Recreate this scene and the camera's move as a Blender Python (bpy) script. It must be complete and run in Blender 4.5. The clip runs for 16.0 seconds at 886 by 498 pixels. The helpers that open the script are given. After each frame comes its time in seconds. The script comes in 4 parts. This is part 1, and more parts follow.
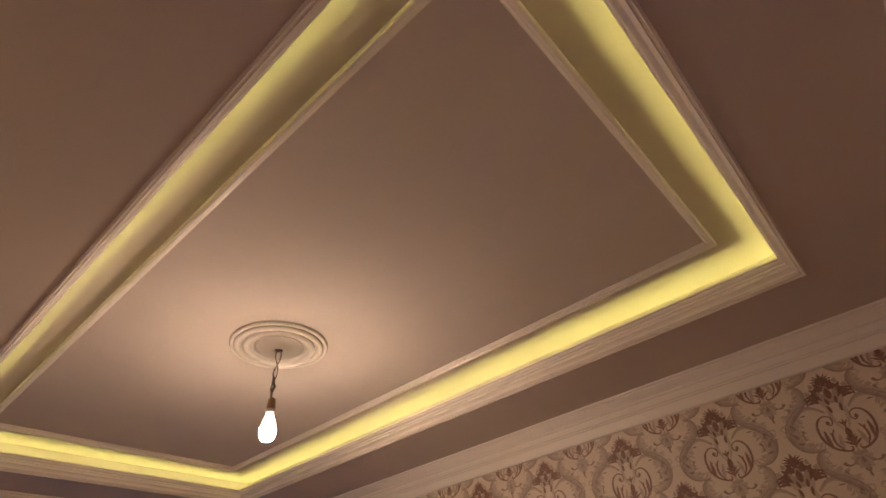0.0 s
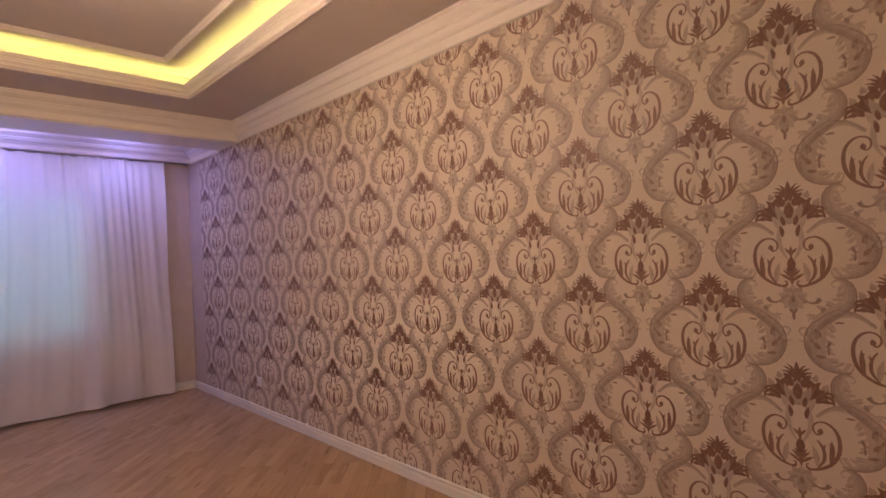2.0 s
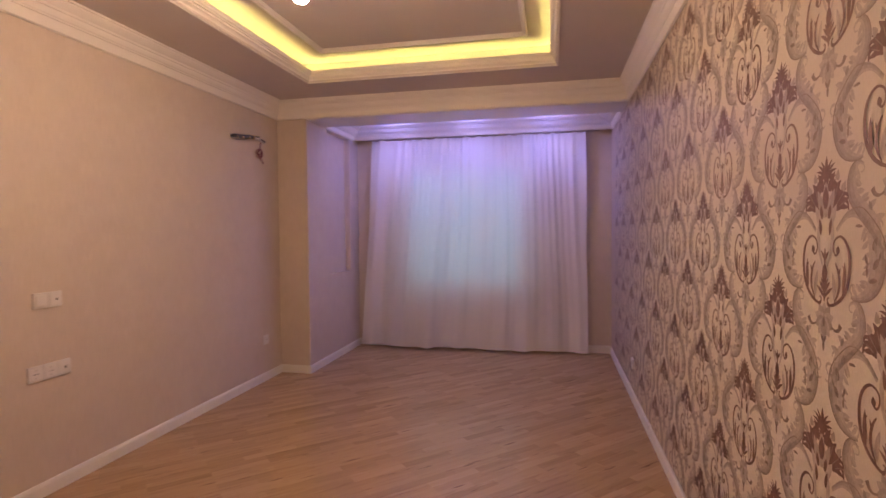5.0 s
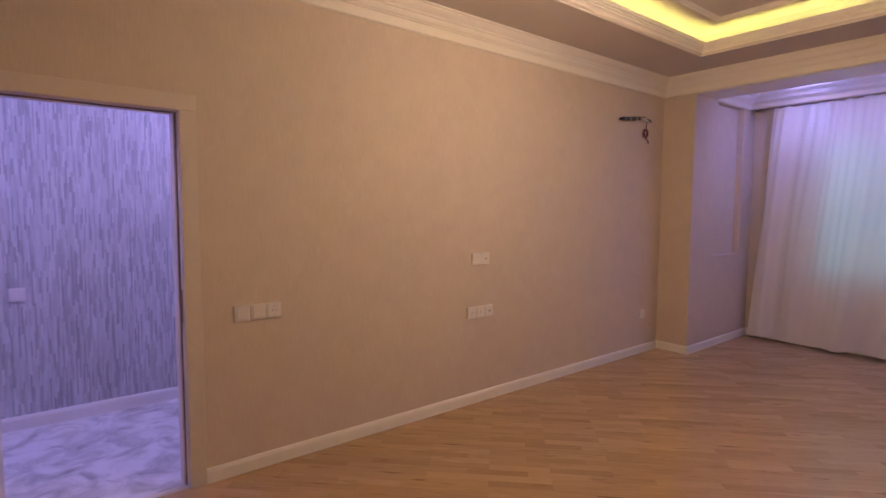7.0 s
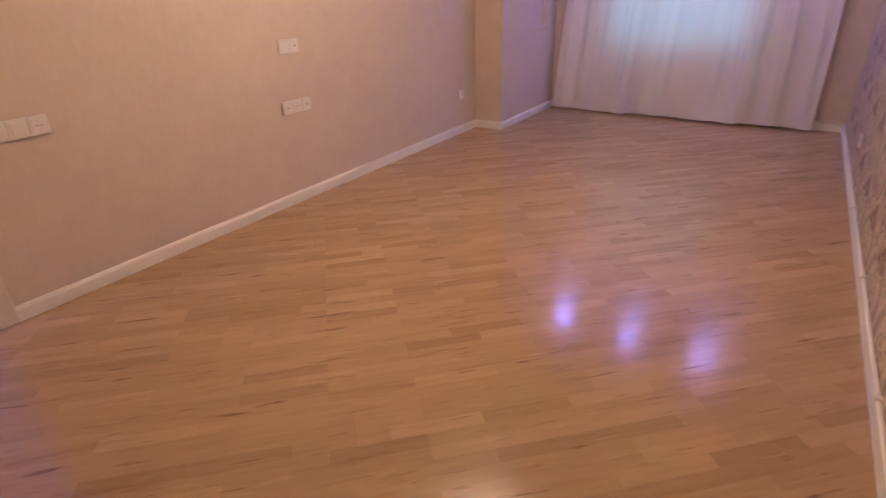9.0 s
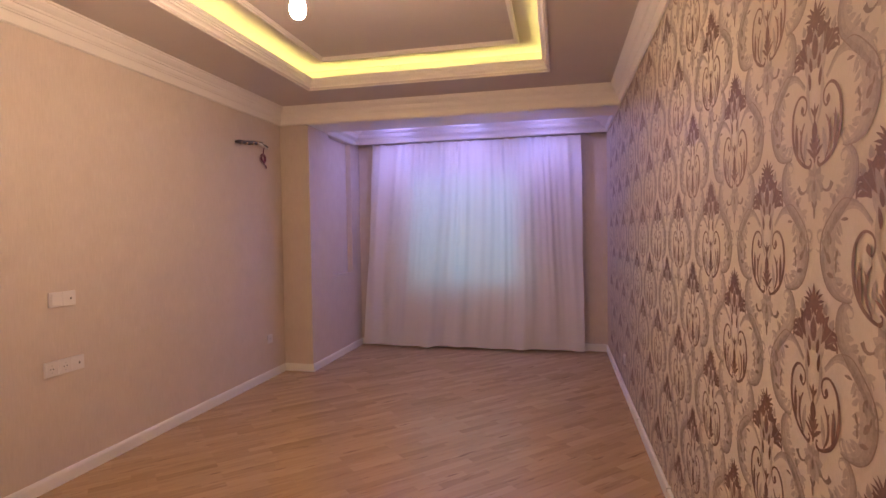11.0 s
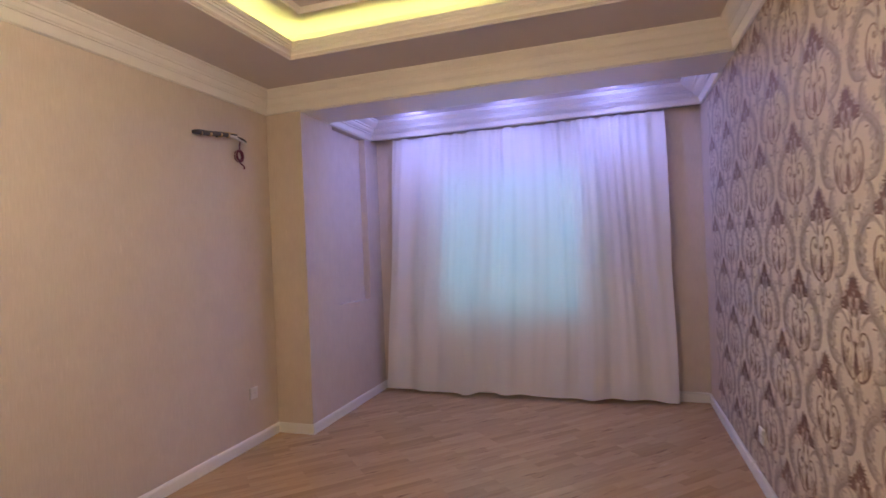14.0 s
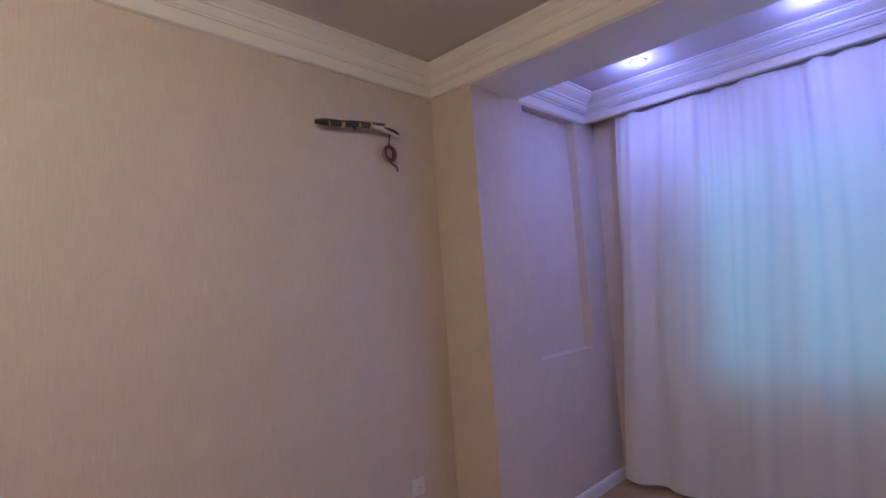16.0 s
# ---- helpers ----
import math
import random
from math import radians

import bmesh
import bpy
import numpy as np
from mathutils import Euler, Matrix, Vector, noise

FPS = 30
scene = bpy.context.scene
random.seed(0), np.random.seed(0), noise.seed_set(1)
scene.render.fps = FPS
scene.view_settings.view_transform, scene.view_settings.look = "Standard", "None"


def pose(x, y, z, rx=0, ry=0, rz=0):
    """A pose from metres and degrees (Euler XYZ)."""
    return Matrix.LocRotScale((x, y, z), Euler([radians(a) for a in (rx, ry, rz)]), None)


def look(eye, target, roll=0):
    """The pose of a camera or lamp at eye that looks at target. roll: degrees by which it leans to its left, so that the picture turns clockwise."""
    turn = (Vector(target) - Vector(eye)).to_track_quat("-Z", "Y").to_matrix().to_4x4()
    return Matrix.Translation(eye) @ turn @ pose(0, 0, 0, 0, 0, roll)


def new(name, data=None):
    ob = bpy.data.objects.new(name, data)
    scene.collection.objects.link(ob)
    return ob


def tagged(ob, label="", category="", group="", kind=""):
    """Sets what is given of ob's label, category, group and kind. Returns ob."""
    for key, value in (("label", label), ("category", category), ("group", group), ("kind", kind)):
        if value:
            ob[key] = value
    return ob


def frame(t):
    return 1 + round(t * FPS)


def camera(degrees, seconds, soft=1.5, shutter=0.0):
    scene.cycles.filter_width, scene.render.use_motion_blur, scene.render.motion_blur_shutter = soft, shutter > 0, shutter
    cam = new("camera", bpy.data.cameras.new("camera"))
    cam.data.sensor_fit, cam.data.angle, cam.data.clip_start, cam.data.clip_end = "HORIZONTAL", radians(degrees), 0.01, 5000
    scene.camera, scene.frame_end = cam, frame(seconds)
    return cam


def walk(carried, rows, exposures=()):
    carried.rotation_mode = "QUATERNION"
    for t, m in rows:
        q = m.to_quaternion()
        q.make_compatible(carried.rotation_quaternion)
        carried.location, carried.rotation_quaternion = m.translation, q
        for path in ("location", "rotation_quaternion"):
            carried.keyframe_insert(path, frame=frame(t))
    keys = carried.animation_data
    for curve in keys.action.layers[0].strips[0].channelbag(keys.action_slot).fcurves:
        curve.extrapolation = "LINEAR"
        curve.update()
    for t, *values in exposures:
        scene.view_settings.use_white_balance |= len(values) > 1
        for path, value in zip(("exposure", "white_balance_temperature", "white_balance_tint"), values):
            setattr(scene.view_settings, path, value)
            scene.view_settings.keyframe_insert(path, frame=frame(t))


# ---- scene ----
cam = camera(80.7, 16.0, shutter=0.25)
PATH = [
    (0, (5.315, 0.374, 1.669), (4.335, 1.588, 2.92), -5.3),
    (0.5, (5.322, 0.48, 1.664), (4.44, 1.76, 2.921), -5.3),
    (1, (5.364, 0.712, 1.65), (4.257, 2.146, 2.496), -2.6),
    (1.5, (5.368, 1.022, 1.565), (4.024, 2.464, 1.88), -2.0),
    (2, (5.312, 1.365, 1.515), (3.882, 2.762, 1.534), -2.5),
    (2.5, (5.241, 1.645, 1.486), (3.79, 3.02, 1.443), -2.6),
    (3, (5.245, 1.958, 1.475), (3.684, 3.207, 1.422), -1.6),
    (3.5, (5.235, 2.243, 1.484), (3.494, 3.226, 1.415), -0.7),
    (4, (5.128, 2.532, 1.482), (3.215, 3.114, 1.424), -0.4),
    (4.5, (5.107, 2.698, 1.53), (3.109, 2.772, 1.481), -0.9),
    (5, (5.233, 2.941, 1.542), (3.277, 2.528, 1.473), -0.5),
    (5.2, (5.277, 3.032, 1.541), (3.367, 2.446, 1.461), -0.2),
    (7.3, (5.499, 3.032, 1.534), (4.332, 1.421, 1.328), -0.5),
    (7.5, (5.499, 3.028, 1.512), (4.357, 1.414, 1.215), -0.5),
    (8, (5.484, 3.035, 1.504), (4.295, 1.544, 0.899), -0.5),
    (8.5, (5.463, 3.063, 1.487), (4.132, 1.808, 0.679), -1.1),
    (9, (5.445, 3.125, 1.489), (3.958, 2.129, 0.597), -1.8),
    (9.5, (5.433, 3.174, 1.499), (3.77, 2.441, 0.665), -1.1),
    (10, (5.443, 3.154, 1.478), (3.583, 2.618, 0.975), -1.2),
    (10.2, (5.424, 3.125, 1.505), (3.505, 2.646, 1.206), -1.0),
    (12.3, (5.164, 3.028, 1.55), (3.209, 2.604, 1.576), -1.0),
    (12.5, (5.029, 3.041, 1.571), (3.077, 2.607, 1.604), -1.2),
    (13, (4.691, 2.998, 1.55), (2.744, 2.545, 1.613), -1.1),
    (13.5, (4.272, 2.905, 1.551), (2.328, 2.439, 1.562), -1.7),
    (14, (3.866, 2.845, 1.536), (1.966, 2.221, 1.535), -2.4),
    (14.5, (3.481, 2.765, 1.515), (1.668, 1.922, 1.551), -2.6),
    (15, (3.09, 2.588, 1.527), (1.339, 1.624, 1.582), -3.4),
    (15.5, (2.66, 2.452, 1.545), (1.053, 1.265, 1.636), -4.1),
    (16, (2.363, 2.309, 1.531), (0.931, 0.921, 1.687), -4.0),
]

EXPOSURES = [(0, -0.38, 5500, 8), (0.5, -0.42, 5450, 8), (0.9, -0.16, 5400, 9), (1.5, 0.2, 5500, 7), (2.5, 0.48, 5700, 12), (3.0, 0.52, 5700, 11), (3.6, 0.58, 5650, 12), (4.2, 0.5, 5650, 14), (5.0, 0.36, 5700, 14),
             (7.5, 0.32, 5550, 5), (8.0, 0.62, 5600, 13), (8.5, 0.78, 5400, 12), (9, 0.86, 5300, 11), (9.5, 0.88, 5300, 10), (10.0, 0.84, 5350, 10), (10.2, 0.74, 5550, 11),
             (12.5, 0.36, 5700, 12), (13.0, 0.34, 5700, 12), (13.5, 0.48, 5350, 4), (14.0, 0.62, 4950, -8), (14.5, 0.3, 4350, -7), (15, 0.06, 4000, -1), (15.5, 0.1, 4050, -1), (16, 0.3, 4350, -5)]
walk(cam, [(t, look(eye, target, roll)) for t, eye, target, roll in PATH], EXPOSURES)

# ---- light ----
world = bpy.data.worlds.new("world")
scene.world = world
world.use_nodes = True
wn = world.node_tree
sky = wn.nodes.new("ShaderNodeTexSky")
sky.sky_type, sky.sun_disc = "NISHITA", False
sky.sun_elevation, sky.sun_rotation = radians(12), radians(60)
wn.links.new(sky.outputs[0], wn.nodes["Background"].inputs[0])
wn.nodes["Background"].inputs[1].default_value = 0.05

BULB_COLOUR, BULB_POWER = (1.0, 0.64, 0.37), 960.0
COVE_COLOUR, COVE_POWER = (1.0, 0.85, 0.20), 25.0
SPOT_COLOUR, SPOT_POWER, SPILL_POWER = (0.42, 0.345, 1.0), 9.6, 3.1
HALL_COLOUR, HALL_POWER = (0.50, 0.40, 1.0), 36.0
SKY_COLOUR, SKY_POWER = (0.42, 0.86, 1.0), 1.42

# ---- plan, in metres ----
ROOM_X, BAY_X, WIDTH = 5.9, -1.5, 3.65
CEIL, UPPER = 2.955, 3.16
PIER_Y, SOFFIT, BEAM_X, BEAM_Z, BAY_CEIL, PELMET_X = 0.345, 2.74, -0.455, 2.754, 2.908, -1.25
TRAY = (0.595, 0.662, 5.322, 2.99)
DOOR_X0, DOOR_X1, DOOR_Z = 4.853, 5.637, 2.05
WIN = (1.06, 2.60, 0.78, 2.36)
HALL_Y, HALL_Z = -1.55, 2.75


# ---- materials ----
def material(name, rough=0.5, metal=0.0):
    m = bpy.data.materials.new(name)
    m.use_nodes = True
    b = m.node_tree.nodes["Principled BSDF"]
    b.inputs["Roughness"].default_value, b.inputs["Metallic"].default_value = rough, metal
    return m, m.node_tree, b


def node(t, kind, **sockets):
    n = t.nodes.new(kind)
    for k, v in sockets.items():
        n.inputs[k].default_value = v
    return n


def coords(t, scale=(1, 1, 1), turn=0.0):
    c, m = t.nodes.new("ShaderNodeTexCoord"), t.nodes.new("ShaderNodeMapping")
    m.inputs["Scale"].default_value = scale
    m.inputs["Rotation"].default_value = (0, 0, radians(turn))
    t.links.new(c.outputs["Object"], m.inputs["Vector"])
    return m.outputs[0]


def noise_of(t, vec, scale, detail=4.0, rough=0.55):
    n = node(t, "ShaderNodeTexNoise", Scale=scale, Detail=detail, Roughness=rough)
    t.links.new(vec, n.inputs["Vector"])
    return n.outputs["Fac"]


def ramp(t, fac, stops):
    r = t.nodes.new("ShaderNodeValToRGB")
    e = r.color_ramp.elements
    while len(e) < len(stops):
        e.new(0.5)
    for el, (p, c) in zip(e, stops):
        el.position, el.color = p, (*c, 1)
    t.links.new(fac, r.inputs[0])
    return r.outputs[0]


def mix(t, fac, a, b, mode="MIX"):
    n = t.nodes.new("ShaderNodeMix")
    n.data_type, n.blend_type = "RGBA", mode
    for socket, v in ((n.inputs[0], fac), (n.inputs[6], a), (n.inputs[7], b)):
        if hasattr(v, "is_linked"):
            t.links.new(v, socket)
        else:
            socket.default_value = v if isinstance(v, float) else (*v, 1)
    return n.outputs[2]


def bump(t, b, height, strength=0.2, distance=0.002):
    n = node(t, "ShaderNodeBump", Strength=strength, Distance=distance)
    t.links.new(height, n.inputs["Height"])
    t.links.new(n.outputs[0], b.inputs["Normal"])


def paint(name, colour, rough=0.5, vary=0.06, bumpy=0.12, scale=60.0, shine=0.5):
    """Painted or plastic surface with faint mottling at two scales."""
    m, t, b = material(name, rough)
    b.inputs["Specular IOR Level"].default_value = shine
    v = coords(t)
    big, fine = noise_of(t, v, 2.3, 3.0), noise_of(t, v, scale, 5.0)
    lo = tuple(c * (1 - vary) for c in colour)
    hi = tuple(min(1, c * (1 + vary)) for c in colour)
    c1 = ramp(t, big, [(0.3, lo), (0.7, hi)])
    c2 = mix(t, 0.25, c1, ramp(t, fine, [(0.35, lo), (0.65, hi)]))
    t.links.new(c2, b.inputs["Base Color"])
    bump(t, b, fine, bumpy, 0.001)
    return m


def plain(name, colour, rough=0.4, metal=0.0):
    m, t, b = material(name, rough, metal)
    b.inputs["Base Color"].default_value = (*colour, 1)
    return m


def glow(name, colour, power):
    m = bpy.data.materials.new(name)
    m.use_nodes = True
    t = m.node_tree
    t.nodes.clear()
    e, o = t.nodes.new("ShaderNodeEmission"), t.nodes.new("ShaderNodeOutputMaterial")
    e.inputs[0].default_value, e.inputs[1].default_value = (*colour, 1), power
    t.links.new(e.outputs[0], o.inputs[0])
    return m


def fibrous_paper(name, lo, mid, hi, stretch=14.0, scale=9.0):
    """Vinyl wallpaper with short upright fibres."""
    m, t, b = material(name, 0.78)
    b.inputs["Specular IOR Level"].default_value = 0.25
    v = coords(t, (stretch, stretch, 1.0))
    fib = noise_of(t, v, scale, 6.0, 0.65)
    big = noise_of(t, coords(t), 5.5, 6.0, 0.62)
    c = ramp(t, fib, [(0.30, lo), (0.52, mid), (0.72, hi)])
    c = mix(t, 0.32, c, ramp(t, big, [(0.34, lo), (0.5, mid), (0.66, hi)]))
    fleck = noise_of(t, coords(t, (stretch * 2.2, stretch * 2.2, 4.0)), 2.4, 2.0)
    patch = noise_of(t, coords(t), 1.7, 2.0)
    gate = mix(t, 1.0, ramp(t, fleck, [(0.62, (0, 0, 0)), (0.74, (0.5, 0.5, 0.5))]), ramp(t, patch, [(0.45, (0, 0, 0)), (0.65, (1, 1, 1))]), "MULTIPLY")
    c = mix(t, gate, c, tuple(min(0.85, x * 1.16) for x in hi))
    t.links.new(c, b.inputs["Base Color"])
    bump(t, b, fib, 0.22, 0.0012)
    return m


M_PAPER = fibrous_paper("beige_vinyl_paper", (0.575, 0.480, 0.400), (0.625, 0.530, 0.448), (0.675, 0.583, 0.500))
M_GROUND = fibrous_paper("cream_damask_ground", (0.64, 0.55, 0.45), (0.70, 0.61, 0.51), (0.74, 0.66, 0.56), 5.0, 60.0)
M_CEIL = paint("ceiling_paint", (0.64, 0.575, 0.525), 0.9, 0.03, 0.08, 90.0, 0.15)
M_PLASTER = paint("moulding_paint", (0.82, 0.77, 0.70), 0.45, 0.03, 0.06, 80.0)
M_WHITE = paint("white_trim_paint", (0.80, 0.77, 0.72), 0.35, 0.03, 0.05, 60.0)
M_PLASTIC = plain("white_plastic", (0.73, 0.69, 0.66), 0.28)
M_DARK = plain("dark_slot", (0.03, 0.028, 0.026), 0.6)
M_DOOR = paint("cream_door_lacquer", (0.66, 0.585, 0.50), 0.32, 0.03, 0.05, 40.0)
M_LEAF = paint("white_door_lacquer", (0.80, 0.75, 0.70), 0.32, 0.03, 0.05, 40.0)
M_SEAL = plain("brown_rubber", (0.24, 0.17, 0.13), 0.6)
M_INLAY = plain("dark_inlay", (0.06, 0.05, 0.045), 0.35, 0.4)
M_BRONZE = plain("bronze_handle", (0.22, 0.17, 0.12), 0.35, 0.9)
M_STEEL = plain("brushed_steel", (0.55, 0.53, 0.5), 0.3, 1.0)
M_BLACKFOAM = paint("black_pipe_foam", (0.034, 0.026, 0.020), 0.35, 0.3, 0.5, 90.0)
M_TAPE = paint("pale_hose_plastic", (0.62, 0.58, 0.52), 0.5, 0.15, 0.3, 90.0)
M_FOIL = paint("creased_gold_foil", (0.40, 0.28, 0.12), 0.3, 0.4, 0.9, 70.0)
M_CABLE = plain("maroon_cable", (0.16, 0.02, 0.05), 0.4)
M_WIRE = plain("brown_wire", (0.10, 0.055, 0.035), 0.5)
M_SOCKET = plain("brown_bakelite", (0.30, 0.17, 0.09), 0.4)
M_BULB = glow("bulb_glow", BULB_COLOUR, BULB_POWER)
# The neck housing gives no light; weak emission imitates the bulb's glare on it.
M_NECK = glow("bulb_neck_glare", BULB_COLOUR, BULB_POWER * 0.02)
M_COVE = glow("cove_tape_glow", COVE_COLOUR, COVE_POWER)
M_SPOTFACE = glow("spot_face_glow", (0.62, 0.58, 1.0), 45.0)
M_SKY = glow("sky_backdrop", SKY_COLOUR, SKY_POWER)
M_FRAME = plain("white_window_plastic", (0.80, 0.80, 0.79), 0.3)


def print_ink(name, colour, fade=0.25):
    """Wallpaper ink, unevenly laid."""
    m, t, b = material(name, 0.5)
    v = coords(t)
    n = noise_of(t, v, 42.0, 6.0, 0.65)
    f = noise_of(t, v, 140.0, 3.0)
    lo = tuple(c * (1 - fade) for c in colour)
    hi = tuple(c * (1 + fade) for c in colour)
    c = mix(t, 0.3, ramp(t, n, [(0.32, lo), (0.68, hi)]), ramp(t, f, [(0.35, lo), (0.65, hi)]))
    t.links.new(c, b.inputs["Base Color"])
    bump(t, b, f, 0.2, 0.0006)
    return m


M_INK = [print_ink("pale_taupe_ink", (0.505, 0.415, 0.345), 0.18), print_ink("taupe_ink", (0.375, 0.297, 0.245), 0.24),
         print_ink("brown_ink", (0.27, 0.160, 0.120), 0.22), print_ink("dark_brown_ink", (0.225, 0.125, 0.094), 0.24),
         print_ink("mid_taupe_ink", (0.435, 0.350, 0.288), 0.20), print_ink("umber_ink", (0.31, 0.220, 0.172), 0.22), print_ink("cream_ink", (0.70, 0.61, 0.51), 0.06)]


def laminate():
    """Three-strip oak laminate laid diagonally."""
    m, t, b = material("oak_strip_laminate", 0.3)
    v = coords(t, (1, 1, 1), -STRIP_TURN)
    br = node(t, "ShaderNodeTexBrick", Scale=1.0, **{"Mortar Size": 0.0006, "Brick Width": 0.36, "Row Height": 0.0643, "Bias": 0.0})
    br.offset, br.offset_frequency = 0.37, 3
    br.inputs["Color1"].default_value, br.inputs["Color2"].default_value = (0, 0, 0, 1), (1, 1, 1, 1)
    br.inputs["Mortar"].default_value = (0.25, 0.25, 0.25, 1)
    t.links.new(v, br.inputs["Vector"])
    tone = ramp(t, br.outputs["Color"], [(0.0, (0.335, 0.212, 0.105)), (0.2, (0.415, 0.270, 0.138)), (0.75, (0.462, 0.303, 0.157)), (1.0, (0.525, 0.352, 0.192))])
    st = t.nodes.new("ShaderNodeMapping")
    st.inputs["Scale"].default_value = (1.5, 17.0, 1.0)
    t.links.new(v, st.inputs["Vector"])
    grain = noise_of(t, st.outputs[0], 2.2, 6.0, 0.62)
    c = mix(t, 0.34, tone, ramp(t, grain, [(0.28, (0.27, 0.155, 0.072)), (0.46, (0.415, 0.268, 0.135)), (0.6, (0.45, 0.293, 0.149)), (0.78, (0.55, 0.372, 0.203))]))
    for along, across, size, low, soft, most, dark in ((3.2, 30.0, 1.0, 0.635, 0.09, 0.75, (0.15, 0.076, 0.038)), (2.1, 15.0, 1.1, 0.60, 0.14, 0.5, (0.27, 0.150, 0.072)), (2.6, 21.0, 1.3, 0.61, 0.16, 0.45, (0.62, 0.44, 0.27))):
        sm = t.nodes.new("ShaderNodeMapping")
        sm.inputs["Scale"].default_value = (along, across, 1.0)
        sm.inputs["Location"].default_value = (along, across * 0.37, 0.0)
        t.links.new(v, sm.inputs["Vector"])
        streak = noise_of(t, sm.outputs[0], size, 3.0, 0.55)
        c = mix(t, ramp(t, streak, [(low, (0, 0, 0)), (low + soft, (most, most, most))]), c, dark)
    info = t.nodes.new("ShaderNodeObjectInfo")
    c = mix(t, 0.5, c, ramp(t, info.outputs["Random"], [(0.0, (0.86, 0.86, 0.86)), (1.0, (1.0, 1.0, 1.0))]), "MULTIPLY")
    t.links.new(c, b.inputs["Base Color"])
    wear = noise_of(t, coords(t), 5.0, 4.0)
    rr = ramp(t, wear, [(0.3, (0.14, 0.14, 0.14)), (0.7, (0.22, 0.22, 0.22))])
    t.links.new(rr, b.inputs["Roughness"])
    bump(t, b, grain, 0.08, 0.0008)
    return m


STRIP_TURN = 135.0
M_FLOOR = laminate()


def hall_paper():
    """Grey paper printed with rows of short upright dashes."""
    m, t, b = material("grey_dashed_paper", 0.5)
    c0, sp, co = t.nodes.new("ShaderNodeTexCoord"), t.nodes.new("ShaderNodeSeparateXYZ"), t.nodes.new("ShaderNodeCombineXYZ")
    t.links.new(c0.outputs["Object"], sp.inputs[0])
    t.links.new(sp.outputs["Z"], co.inputs["X"])
    t.links.new(sp.outputs["X"], co.inputs["Y"])
    br = node(t, "ShaderNodeTexBrick", Scale=1.0, **{"Mortar Size": 0.0, "Brick Width": 0.11, "Row Height": 0.0105, "Bias": 0.0})
    br.offset, br.offset_frequency, br.squash, br.squash_frequency = 0.41, 2, 1.7, 3
    br.inputs["Color1"].default_value, br.inputs["Color2"].default_value = (0, 0, 0, 1), (1, 1, 1, 1)
    t.links.new(co.outputs[0], br.inputs["Vector"])
    dash = ramp(t, br.outputs["Color"], [(0.0, (0.15, 0.145, 0.16)), (0.22, (0.34, 0.33, 0.34)), (0.6, (0.58, 0.57, 0.57)), (1.0, (0.76, 0.75, 0.75))])
    fine = noise_of(t, coords(t, (40.0, 40.0, 3.0)), 1.6, 3.0, 0.6)
    c = mix(t, 0.42, dash, ramp(t, fine, [(0.3, (0.32, 0.31, 0.32)), (0.5, (0.50, 0.49, 0.495)), (0.7, (0.64, 0.63, 0.63))]))
    c = mix(t, 0.3, c, ramp(t, noise_of(t, coords(t, (3.0, 3.0, 0.9)), 1.5, 3.0), [(0.3, (0.36, 0.35, 0.36)), (0.7, (0.60, 0.59, 0.59))]))
    t.links.new(c, b.inputs["Base Color"])
    bump(t, b, fine, 0.3, 0.001)
    return m


def marble():
    m, t, b = material("veined_marble_tile", 0.16)
    v = coords(t)
    w = node(t, "ShaderNodeTexNoise", Scale=4.6, Detail=7.0, Roughness=0.6, Distortion=0.7)
    t.links.new(v, w.inputs["Vector"])
    c = ramp(t, w.outputs["Fac"], [(0.30, (0.36, 0.34, 0.34)), (0.44, (0.55, 0.53, 0.53)), (0.56, (0.72, 0.70, 0.70)), (0.8, (0.80, 0.79, 0.79))])
    t.links.new(c, b.inputs["Base Color"])
    return m


def voile():
    """White curtain cloth that lets light through."""
    m, t, b = material("white_curtain_cloth", 0.8)
    v = coords(t, (1.0, 220.0, 220.0))
    weave = noise_of(t, v, 3.0, 2.0)
    c = ramp(t, weave, [(0.3, (0.84, 0.80, 0.78)), (0.7, (0.92, 0.89, 0.87))])
    t.links.new(c, b.inputs["Base Color"])
    tr = t.nodes.new("ShaderNodeBsdfTranslucent")
    tr.inputs[0].default_value = (0.82, 0.82, 0.82, 1)
    clear = t.nodes.new("ShaderNodeBsdfTransparent")
    m1, m2 = t.nodes.new("ShaderNodeMixShader"), t.nodes.new("ShaderNodeMixShader")
    m1.inputs[0].default_value, m2.inputs[0].default_value = 0.22, 0.03
    out = t.nodes["Material Output"]
    t.links.new(b.outputs[0], m1.inputs[1])
    t.links.new(tr.outputs[0], m1.inputs[2])
    t.links.new(m1.outputs[0], m2.inputs[1])
    t.links.new(clear.outputs[0], m2.inputs[2])
    t.links.new(m2.outputs[0], out.inputs[0])
    return m


def glass():
    m, t, b = material("window_glass", 0.02)
    b.inputs["Transmission Weight"].default_value = 1.0
    b.inputs["IOR"].default_value = 1.45
    return m


M_HALL, M_MARBLE, M_CLOTH, M_GLASS = hall_paper(), marble(), voile(), glass()


# ---- building blocks ----
def mesh_of(bm, name, mats, smooth=False):
    me = bpy.data.meshes.new(name)
    bmesh.ops.recalc_face_normals(bm, faces=bm.faces)
    if smooth:
        for f in bm.faces:
            f.smooth = True
    bm.to_mesh(me)
    bm.free()
    for m in mats if isinstance(mats, (list, tuple)) else [mats]:
        me.materials.append(m)
    return me


